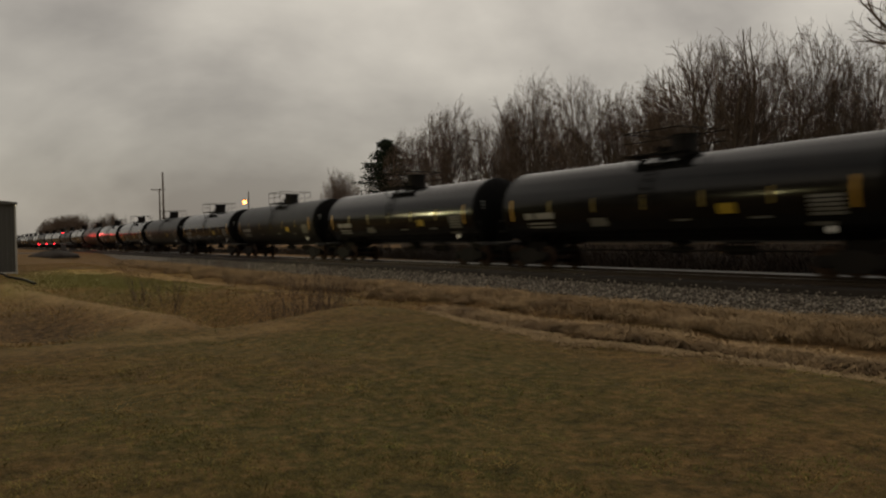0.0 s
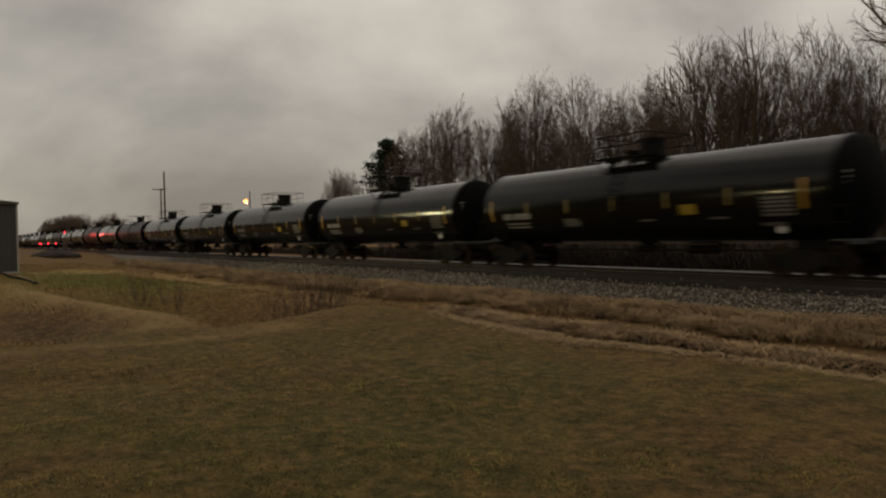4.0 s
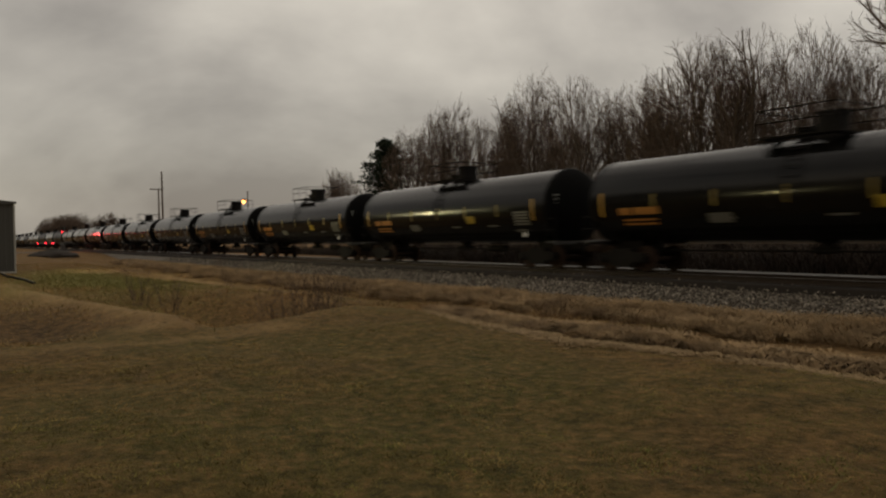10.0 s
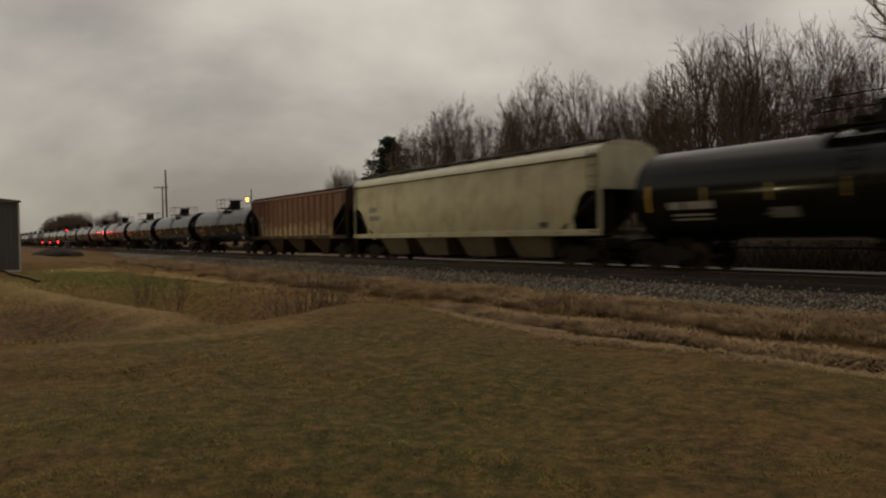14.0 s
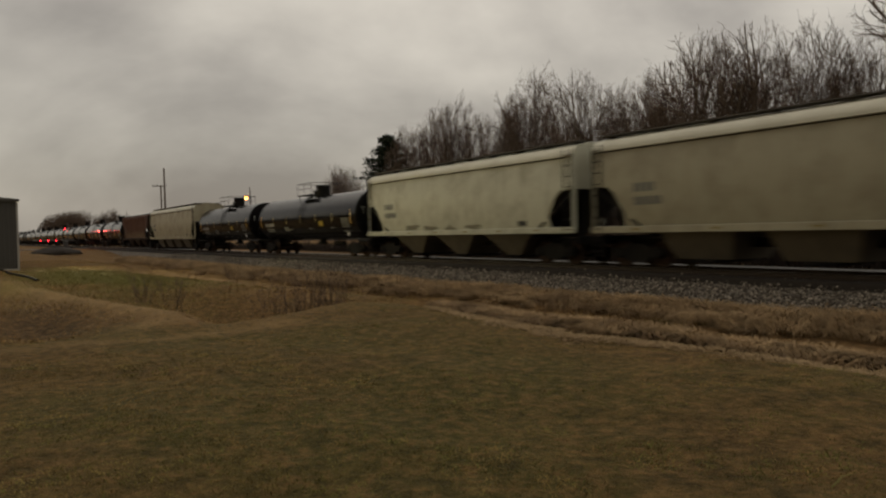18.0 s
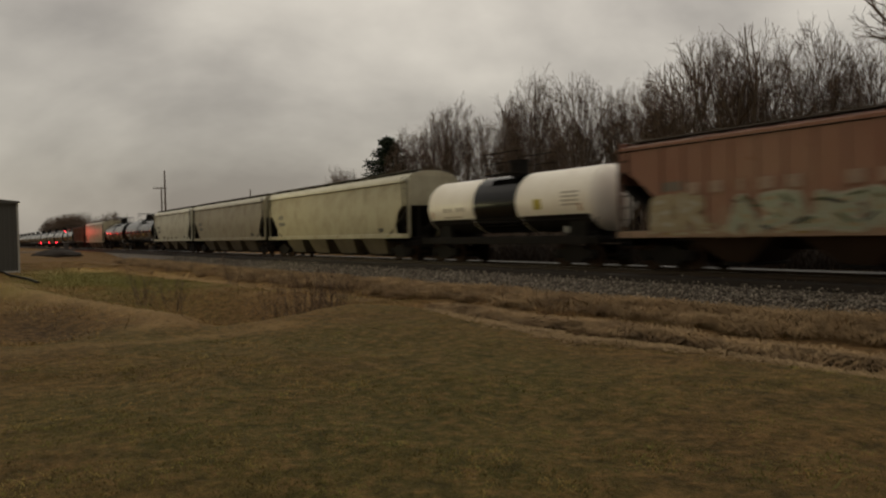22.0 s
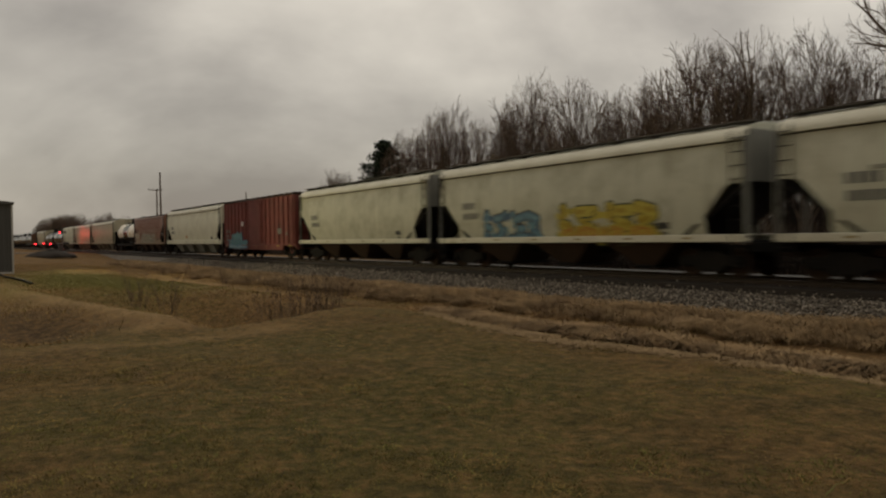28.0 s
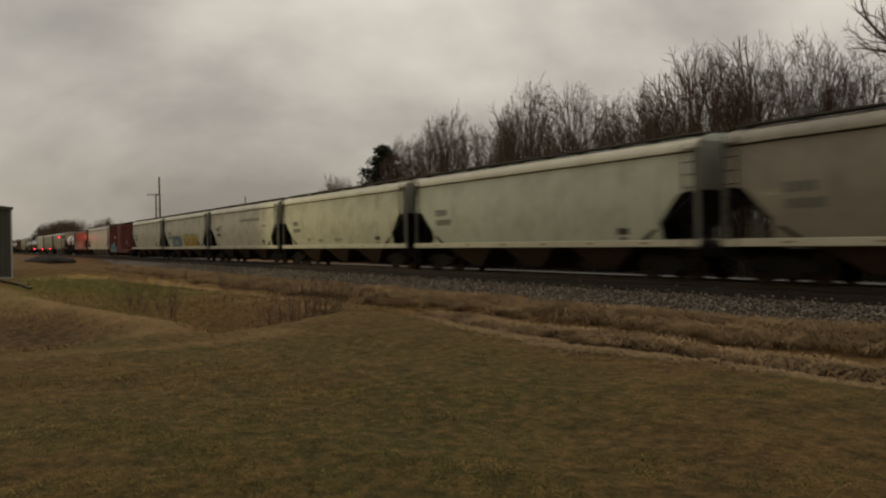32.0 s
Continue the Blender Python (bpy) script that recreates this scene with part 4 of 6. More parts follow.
def stroke(x0, z0, x1, z1, w):
    """Outline of a sprayed stroke with round ends."""
    a = math.atan2(z1 - z0, x1 - x0)
    ring = [(x1, z1, a - math.pi / 2 + math.pi * i / 5) for i in range(6)] + [(x0, z0, a + math.pi / 2 + math.pi * i / 5) for i in range(6)]
    return [(x + w * math.cos(t), z + w * math.sin(t)) for x, z, t in ring]


LETTER_FORMS = (((-1, -1, -1, 1), (-1, 1, 0.8, 0.6), (0.8, 0.6, -0.6, 0), (-0.6, 0, 1, -1)),
                ((-1, 1, -0.8, -1), (-0.8, -1, 0.9, -0.8), (0.9, -0.8, 1, 1)),
                ((-1, -0.9, -0.2, 1), (-0.2, 1, 1, -1), (-0.6, -0.1, 0.6, -0.1)),
                ((0.9, 0.9, -0.9, 0.7), (-0.9, 0.7, -0.9, -0.8), (-0.9, -0.8, 0.9, -0.9), (-0.9, 0, 0.5, 0)),
                ((0.9, 0.9, -0.8, 0.8), (-0.8, 0.8, 0.8, -0.3), (0.8, -0.3, -0.9, -0.9)))


def graffiti(car, y, x0, x1, z0, z1, count, fill, accent, edge, seed, label, curved=False, field=None):
    """Sprayed lettering that cannot be read: bold crooked strokes with a dark rim and a lighter core."""
    r = random.Random(seed)
    w = (x1 - x0) / count
    if field:
        steps = count * 4
        upper = [(x0 + (x1 - x0) * k / steps, z1 - (z1 - z0) * r.uniform(0.02, 0.3)) for k in range(steps + 1)]
        lower = [(x1 - (x1 - x0) * k / steps, z0 + (z1 - z0) * r.uniform(0.0, 0.06)) for k in range(steps + 1)]
        back = Shape()
        for k in range(steps):
            back.slab([lower[steps - k], lower[steps - k - 1], upper[k + 1], upper[k]], y + 0.001, y - 0.002)
        part("sprayed_field", back.bulged() if curved else back, field, car, label)
    for i in range(count):
        cx, cz = x0 + w * (i + 0.5), (z0 + z1) / 2 + r.uniform(-0.06, 0.06)
        sx, sz, th = w * 0.36, (z1 - z0) * r.uniform(0.36, 0.44), min(w * 0.2, (z1 - z0) * 0.15)
        rim, body, shine = Shape(), Shape(), Shape()
        for k, (a, b, c, d) in enumerate(LETTER_FORMS[(i * 2 + seed) % 5]):
            j = [r.uniform(-0.14, 0.14) for _ in range(4)]
            line = (cx + sx * (a + j[0]), cz + sz * (b + j[1]), cx + sx * (c + j[2]), cz + sz * (d + j[3]))
            lift = 0.0008 * (i % 2 * 5 + k)
            rim.slab(stroke(*line, th + 0.06), y, y - 0.003 - lift)
            body.slab(stroke(*line, th), y, y - 0.008 - lift)
            mx, mz = (line[0] + line[2]) / 2, (line[1] + line[3]) / 2
            shine.slab(stroke(mx, mz, line[2], line[3], th * 0.4), y, y - 0.013 - lift)
        if curved:
            rim, body, shine = rim.bulged(), body.bulged(), shine.bulged()
        g = part("graffiti_letter", body, fill, car, label)
        part("outline", rim, edge, g)
        part("highlight", shine, accent, g)


def bars(car, name, y, rows, material, label="", curved=False):
    for x, z, lx, lz in rows:
        s = Shape().box(x, y, z, lx, 0.008, lz)
        part(name, s.bulged() if curved else s, material, car, label)


def build_hopper(length, mat, label, bays=3, ribbed=False, tall=4.8, tags=None, sill_mat=None, seed=0, end_mat=None, chute=None, sill=0.24, narrow=0.85, zs=1.24, peaked=False):
    """Covered hopper car: side sheets with cut-out ends, slope sheets, roof with running board, bays and gates below."""
    car = thing("covered_hopper", label, "hopper car", group="cars of the freight train")
    hb, ze, wy = length / 2 - 0.42, tall - (0.3 if ribbed else 0.56), 1.56
    sill_mat, end_mat = sill_mat or mat, end_mat or mat
    chute = chute or CHUTE
    cut = [(hb - 1.55, zs + 0.2), (hb - 1.6, zs + 0.6), (hb - 1.45, 2.2), (hb - 1.15, 2.7), (hb - 0.8, 2.95), (hb - 0.16, 2.98)] if not ribbed else [(hb - 2.3, zs + 0.2), (hb - 2.2, zs + 0.9), (hb - 0.9, 3.2), (hb - 0.16, 3.55)]
    if peaked:
        cut = [(hb - 1.6, zs + 0.2), (hb - 1.62, 2.02), (hb - 0.78, 2.9), (hb - 0.62, 2.95), (hb - 0.16, 2.98)]
    left = [(-x, z) for x, z in cut]
    outline = cut + [(hb - 0.16, ze), (-hb + 0.16, ze)] + left[::-1]
    for sy in (-1, 1):
        if ribbed:
            part("side_sheet", Shape().slab(outline, sy * wy, sy * (wy - 0.05)), mat, car)
        else:
            levels = sorted({round(z, 3) for _, z in cut} | {round(zs + 0.2 + (ze - zs - 0.2) * k / 9, 3) for k in range(10)})
            rings = []
            for z in levels:
                xe = float(np.interp(z, [c for _, c in cut[:-1]], [x for x, _ in cut[:-1]])) if z < 2.98 else hb - 0.16
                rings.append([(-xe, sy * wy, z), (xe, sy * wy, z), (xe, sy * (wy - 0.05), z), (-xe, sy * (wy - 0.05), z)])
            part("side_sheet", Shape().loft(rings).bulged(), mat, car)
        part("side_sill", Shape().box(0, sy * (wy - 0.01), zs - 0.04 + sill / 2, 2 * hb, 0.12, sill, 0.02), sill_mat, car)
        if ribbed:
            chord = Shape().extrude_x([(sy * (wy - 0.04), ze), (sy * (wy + 0.06), ze), (sy * (wy + 0.06), ze + 0.1), (sy * (wy - 0.34), ze + 0.2), (sy * (wy - 0.36), ze + 0.1)], -hb + 0.1, hb - 0.1)
        else:
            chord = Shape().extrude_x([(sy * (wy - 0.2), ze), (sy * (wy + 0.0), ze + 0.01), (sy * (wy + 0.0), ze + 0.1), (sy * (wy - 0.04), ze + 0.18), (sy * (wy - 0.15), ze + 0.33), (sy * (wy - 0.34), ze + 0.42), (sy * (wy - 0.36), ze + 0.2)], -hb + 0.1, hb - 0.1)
        # Light from the sky above is painted into the paler chord.
        part("top_chord", chord, LIT_CREAM if mat in (CREAM, CREAM_LIGHT, CREAM_PALE, CREAM_WHITE, CREAM_COOL) else mat, car, smooth=50)
        # Dark strip that paints in the shadow line below the chord.
        part("drip_seam", Shape().box(0, sy * (wy + 0.012 - (0 if ribbed else bulge(ze) + 0.02)), ze - 0.02, 2 * hb - 0.3, 0.03, 0.035), STEEL_DARK, car)
        for sx in (-1, 1):
            part("corner_post", Shape().box(sx * (hb - 0.09), sy * (wy - 0.06), (zs + ze) / 2 + 0.1, 0.14, 0.14, ze - zs, 0.02), end_mat, car)
            part("ladder", ladder(sx * (hb - 0.35), sy * (wy + 0.045), 0.45, ze + 0.25, 0.42, True, 10), STEEL_DARK, car)
        if ribbed:
            for k in range(15):
                x = (k - 7) * (2 * hb - 4.0) / 14
                part("side_post", Shape().box(x, sy * (wy + (0.045 if mat is RUST else 0.02)), (zs + ze) / 2 + 0.1, 0.09, 0.09 if mat is RUST else 0.06, ze - zs - 0.25, 0.02), RUST_RIB if mat is RUST else mat, car)
        else:
            for k in range(1, bays):
                x = -hb + 2 * hb * k / bays
                seam = Shape().loft([[(x - 0.025, sy * (wy + 0.008), z), (x + 0.025, sy * (wy + 0.008), z), (x + 0.025, sy * wy, z), (x - 0.025, sy * wy, z)] for z in (zs + 0.3 + (ze - zs - 0.4) * j / 7 for j in range(8))])
                part("weld_seam", seam.bulged(), mat, car)
    # roof with hatch trough and running boards
    er = ze + (0.2 if ribbed else 0.42)
    roof = Shape().extrude_x([(-wy + 0.33, er - 0.15), (-wy + 0.33, er), (-0.6, tall + 0.02), (0, tall + 0.05), (0.6, tall + 0.02), (wy - 0.33, er), (wy - 0.33, er - 0.15)], -hb + 0.05, hb - 0.05)
    part("roof", roof, mat, car)
    part("hatch_trough", Shape().box(0, 0, tall + 0.06, 2 * hb - 2.0, 0.6, 0.1, 0.03), mat, car)
    nh = bays * 3
    for k in range(nh):
        x = -hb + 1.4 + (2 * hb - 2.8) * k / (nh - 1)
        part("hatch_clamp", Shape().box(x, 0, tall + 0.12, 0.1, 0.7, 0.04, 0.01), STEEL_DARK, car)
    board = Shape()
    for sy in (-1, 1):
        board.box(0, sy * 0.92, tall + 0.035, 2 * hb - 0.3, 0.5, 0.045)
        for k in range(10):
            x = -hb + 0.5 + (2 * hb - 1.0) * k / 9
            board.box(x, sy * 0.9, tall - 0.02, 0.05, 0.44, 0.12)
    part("running_board", board, BOARD, car)
    for sx in (-1, 1):
        x1 = sx * hb
        part("end_panel", Shape().box(sx * (hb - 0.06), 0, (3.0 + ze + 0.32) / 2, 0.06, 2 * wy - 0.25, ze + 0.32 - 3.0, 0.01), end_mat, car)
        # Slope sheets and end frame are near-black whatever the body colour.
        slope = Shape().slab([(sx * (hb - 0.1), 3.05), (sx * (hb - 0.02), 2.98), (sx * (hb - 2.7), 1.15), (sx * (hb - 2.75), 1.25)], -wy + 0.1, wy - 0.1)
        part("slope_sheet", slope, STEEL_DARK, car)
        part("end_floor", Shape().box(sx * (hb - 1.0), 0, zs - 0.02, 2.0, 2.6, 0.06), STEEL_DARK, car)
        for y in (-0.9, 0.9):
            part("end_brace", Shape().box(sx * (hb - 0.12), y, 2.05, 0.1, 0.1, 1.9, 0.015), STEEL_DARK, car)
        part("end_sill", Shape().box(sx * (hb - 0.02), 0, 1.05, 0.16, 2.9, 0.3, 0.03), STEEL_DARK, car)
        for sy in (-1, 1):
            st = Shape().box(sx * (hb - 0.35), sy * (wy - 0.03), 0.5, 0.42, 0.06, 0.04).box(sx * (hb - 0.15), sy * (wy - 0.03), 0.8, 0.03, 0.05, 0.6).box(sx * (hb - 0.55), sy * (wy - 0.03), 0.8, 0.03, 0.05, 0.6)
            part("step", st, STEEL_DARK, car)
    wheel = Shape()
    for k in range(12):
        a, b = k * math.pi / 6, (k + 1) * math.pi / 6
        wheel.tube((hb + 0.06, 0.5 + 0.28 * math.cos(a), 2.2 + 0.28 * math.sin(a)), (hb + 0.06, 0.5 + 0.28 * math.cos(b), 2.2 + 0.28 * math.sin(b)), 0.02, 5)
    wheel.tube((hb - 0.1, 0.5, 2.2), (hb + 0.06, 0.5, 2.2), 0.03, 6)
    part("brake_wheel", wheel, STEEL_DARK, car)
    # discharge bays with outlet gates
    span = 2 * hb - 5.0
    for k in range(bays):
        cx = -span / 2 + span * (k + 0.5) / bays
        hw = (span / bays / 2 - 0.06) * narrow
        bw = max(0.42, hw * 0.74) if narrow < 0.8 else 0.42
        bay = Shape().loft([[(cx - hw, -1.4, zs), (cx + hw, -1.4, zs), (cx + hw, 1.4, zs), (cx - hw, 1.4, zs)], [(cx - bw, -0.95, 0.42), (cx + bw, -0.95, 0.42), (cx + bw, 0.95, 0.42), (cx - bw, 0.95, 0.42)]])
        b = part("discharge_bay", bay, chute, car)
        part("outlet_gate", Shape().box(cx, 0, 0.36, 0.95, 2.1, 0.1, 0.02).tube((cx, -1.25, 0.36), (cx, 1.25, 0.36), 0.05, 8), STEEL_DARK, b)
    part("center_sill", Shape().box(0, 0, 0.95, 2 * hb, 0.4, 0.3, 0.02), STEEL_DARK, car)
    add_running_gear(car, length, hb - 1.75)
    face = -wy - 0.006
    bars(car, "lettering_bar", face, [(-hb + 2.15 + 0.25 * k, 2.86, 0.19, 0.3) for k in range(4)] + [(-hb + 2.15 + 0.21 * k, 2.4, 0.16, 0.28) for k in range(6)], GREY_MARK, curved=not ribbed)
    bars(car, "data_bar", face, [(hb - 3.3, 1.75, 0.55, 0.22), (hb - 3.3, 1.5, 0.3, 0.08)], BLACK, curved=not ribbed)
    bars(car, "reflector", face - 0.05, [(-hb + 2.2 + k * (2 * hb - 4.4) / 5, zs + 0.09, 0.3, 0.06) for k in range(6)], OCHRE, "yellow reflective strip")
    if tags:
        tags(car, hb, face)
    return car


def build_boxcar(length):
    car = thing("boxcar", "oxide-red boxcar with a corrugated door and turquoise graffiti", "boxcar", group="cars of the freight train")
    hb, z0, z1, wy = length / 2 - 0.5, 1.05, 4.62, 1.52
    part("body", Shape().box(0, 0, (z0 + z1) / 2, 2 * hb, 2 * wy, z1 - z0, 0.03), RED, car)
    roof = Shape().extrude_x([(-wy - 0.05, z1 - 0.05), (-wy - 0.05, z1 + 0.04), (0, z1 + 0.2), (wy + 0.05, z1 + 0.04), (wy + 0.05, z1 - 0.05)], -hb - 0.03, hb + 0.03)
    part("roof", roof, STEEL_RUST, car)
    for k in range(13):
        part("roof_rib", Shape().box(-hb + 0.6 + (2 * hb - 1.2) * k / 12, 0, z1 + 0.13, 0.08, 2 * wy - 0.2, 0.1, 0.02), STEEL_RUST, car)
    for sy in (-1, 1):
        for k in range(7):
            for sx in (-1, 1):
                x = sx * (2.25 + (hb - 2.45) * k / 6)
                part("side_post", Shape().box(x, sy * (wy + 0.05), (z0 + z1) / 2 + 0.05, 0.13, 0.11, z1 - z0 - 0.2, 0.03), RED, car)
        door = Shape().box(0, sy * (wy + 0.05), (z0 + z1) / 2 + 0.05, 3.1, 0.06, z1 - z0 - 0.4, 0.01)
        d = part("door", door, RED, car)
        for k in range(18):
            z = z0 + 0.35 + (z1 - z0 - 0.75) * k / 17
            part("door_corrugation", Shape().box(0, sy * (wy + 0.09), z, 2.9, 0.06, 0.09, 0.025), RED, d)
        for x in (-1.4, 1.4):
            part("lock_rod", Shape().tube((x, sy * (wy + 0.14), z0 + 0.2), (x, sy * (wy + 0.14), z1 - 0.25), 0.025, 6), RED, d)
        part("door_track", Shape().box(0, sy * (wy + 0.1), z0 + 0.05, 6.6, 0.14, 0.1, 0.02), RED, car)
        part("door_track", Shape().box(0, sy * (wy + 0.1), z1 - 0.1, 6.6, 0.12, 0.08, 0.02), RED, car)
        part("side_sill", Shape().box(0, sy * (wy - 0.02), z0 - 0.1, 2 * hb - 4.4, 0.1, 0.4, 0.02), RED, car)
        for sx in (-1, 1):
            part("ladder", ladder(sx * (hb - 0.4), sy * (wy + 0.1), 0.5, z1 - 0.3 if sx > 0 else 2.3, 0.42, True, 10 if sx > 0 else 5), RED, car)
    for sx in (-1, 1):
        for z in (1.6, 2.2, 2.8, 3.4, 4.0):
            part("end_corrugation", Shape().box(sx * (hb + 0.03), 0, z, 0.12, 2 * wy - 0.5, 0.3, 0.05), RED, car)
        part("end_sill", Shape().box(sx * (hb + 0.02), 0, 1.0, 0.2, 2.9, 0.32, 0.03), RED, car)
    part("center_sill", Shape().box(0, 0, 0.9, 2 * hb, 0.5, 0.36, 0.02), STEEL_DARK, car)
    add_running_gear(car, length, hb - 1.9)
    face = -wy - 0.012
    graffiti(car, face - 0.1, -hb + 2.3, -hb + 5.0, 1.1, 2.05, 4, TEAL, BLUE_LIGHT, BLUE, 31, "turquoise spray-painted graffiti")
    graffiti(car, face - 0.125, -hb + 1.5, -hb + 6.3, 0.95, 1.5, 8, TEAL, BLUE_MID, BLUE, 36, "turquoise and blue spray-painted graffiti")
    graffiti(car, face - 0.15, -hb + 1.9, -hb + 5.9, 0.9, 1.12, 9, BLUE_LIGHT, SILVER, BLUE_MID, 33, "pale blue spray-painted edge")
    bars(car, "lettering_bar", face - 0.098, [(-hb + 1.0, 2.25, 0.5, 0.2), (-hb + 1.65, 2.25, 0.35, 0.2), (-hb + 1.1, 1.85, 0.7, 0.15), (-hb + 1.1, 1.55, 0.7, 0.12)], GREY_MARK)
    bars(car, "notice_sheet", face - 0.1, [(-hb + 5.0, 2.8, 0.42, 0.36)], MARKER, "white notice sheet")
    bars(car, "data_line", face - 0.1, [(hb - 2.6, 2.1, 0.7, 0.4), (hb - 1.2, 1.9, 0.3, 0.25)], GREY_MARK)
    bars(car, "reflector", face - 0.1, [(-hb + 0.8 + k * 2.4, 1.06, 0.4, 0.1) for k in range(7)], YELLOW, "yellow reflective strip")
    return car


def tags_blue_gold(car, hb, y):
    graffiti(car, y - 0.006, -hb + 3.6, -hb + 7.4, 1.25, 2.5, 5, BLUE_MID, BLUE_LIGHT, BLACK, 7, "blue spray-painted graffiti", True, BLUE)
    graffiti(car, y - 0.006, -hb + 8.4, hb - 3.4, 1.25, 2.55, 5, GOLD, YELLOW, OLIVE, 12, "yellow spray-painted graffiti", True, GOLD)
    graffiti(car, y - 0.03, -hb + 8.6, hb - 3.6, 1.3, 1.75, 9, ORANGE, GOLD, GOLD, 14, "orange spray-painted lower edge", True)


def tags_silver(car, hb, y):
    y -= 0.05
    # worn company lettering, as plain blocks
    for k in range(12):
        if k != 5:
            part("lettering_bar", Shape().box(-hb + 3.3 + 0.86 * k, y + 0.004, 2.76, 0.46 if k != 2 else 0.14, 0.008, 0.36), FADED_LETTER, car, "faded pale lettering block")
    graffiti(car, y, -hb + 1.4, hb - 1.2, 1.3, 1.62, 15, PALE_SPRAY, DULL_SILVER, PINK, 19, "faded cream spray paint along the sill")
    graffiti(car, y - 0.022, -hb + 1.6, -hb + 3.8, 1.5, 2.6, 2, PALE_SPRAY, DULL_SILVER, PALE_SPRAY, 43, "cream spray-painted block")
    graffiti(car, y - 0.022, -hb + 4.6, hb - 4.4, 1.4, 2.35, 7, SAGE, PALE_SPRAY, DULL_SILVER, 17, "pale green and silver spray-painted graffiti")
    r = random.Random(70)
    for k in range(22):
        x, z, a = -hb + 4.8 + k * (2 * hb - 9.6) / 21, r.uniform(1.45, 2.4), r.uniform(-0.7, 0.7)
        ln = r.uniform(0.2, 0.45)
        part("graffiti_stroke", Shape().slab(stroke(x, z, x + ln * math.cos(a), z + ln * math.sin(a), r.uniform(0.02, 0.05)), y - 0.046, y - 0.05), OLIVE if k % 3 else BLACK, car, "dark sprayed stroke")


def tags_faint(car, hb, y):
    graffiti(car, y - 0.006, -hb + 4.0, hb - 6.0, 1.4, 1.8, 4, SMUDGE, SMUDGE, CREAM_PALE, 23, "faded grey graffiti along the sill", True)


def tags_orange(car, hb, y):
    bars(car, "orange_bar", y, [(-2.0, 1.9, 0.55, 0.24)], ORANGE, curved=True)


def tags_stripes(car, hb, y):
    bars(car, "wide_bar", y, [(hb - 6.2, 3.45, 4.6, 0.22), (-hb + 3.2, 3.1, 1.0, 0.12), (hb - 2.9, 2.9, 0.9, 0.14)], WORN_MARK, curved=True)


def tags_smudge(car, hb, y):
    bars(car, "small_bar", y, [(-hb + 4.6, 1.75, 0.5, 0.22), (-hb + 6.4, 1.7, 0.7, 0.2), (-hb + 9.0, 1.72, 1.1, 0.16)], WORN_MARK, curved=True)


# cars from the rear of the part that has gone by to the last one seen: place of the front coupling on the train, length
SPEED = 14.0
CARS = []


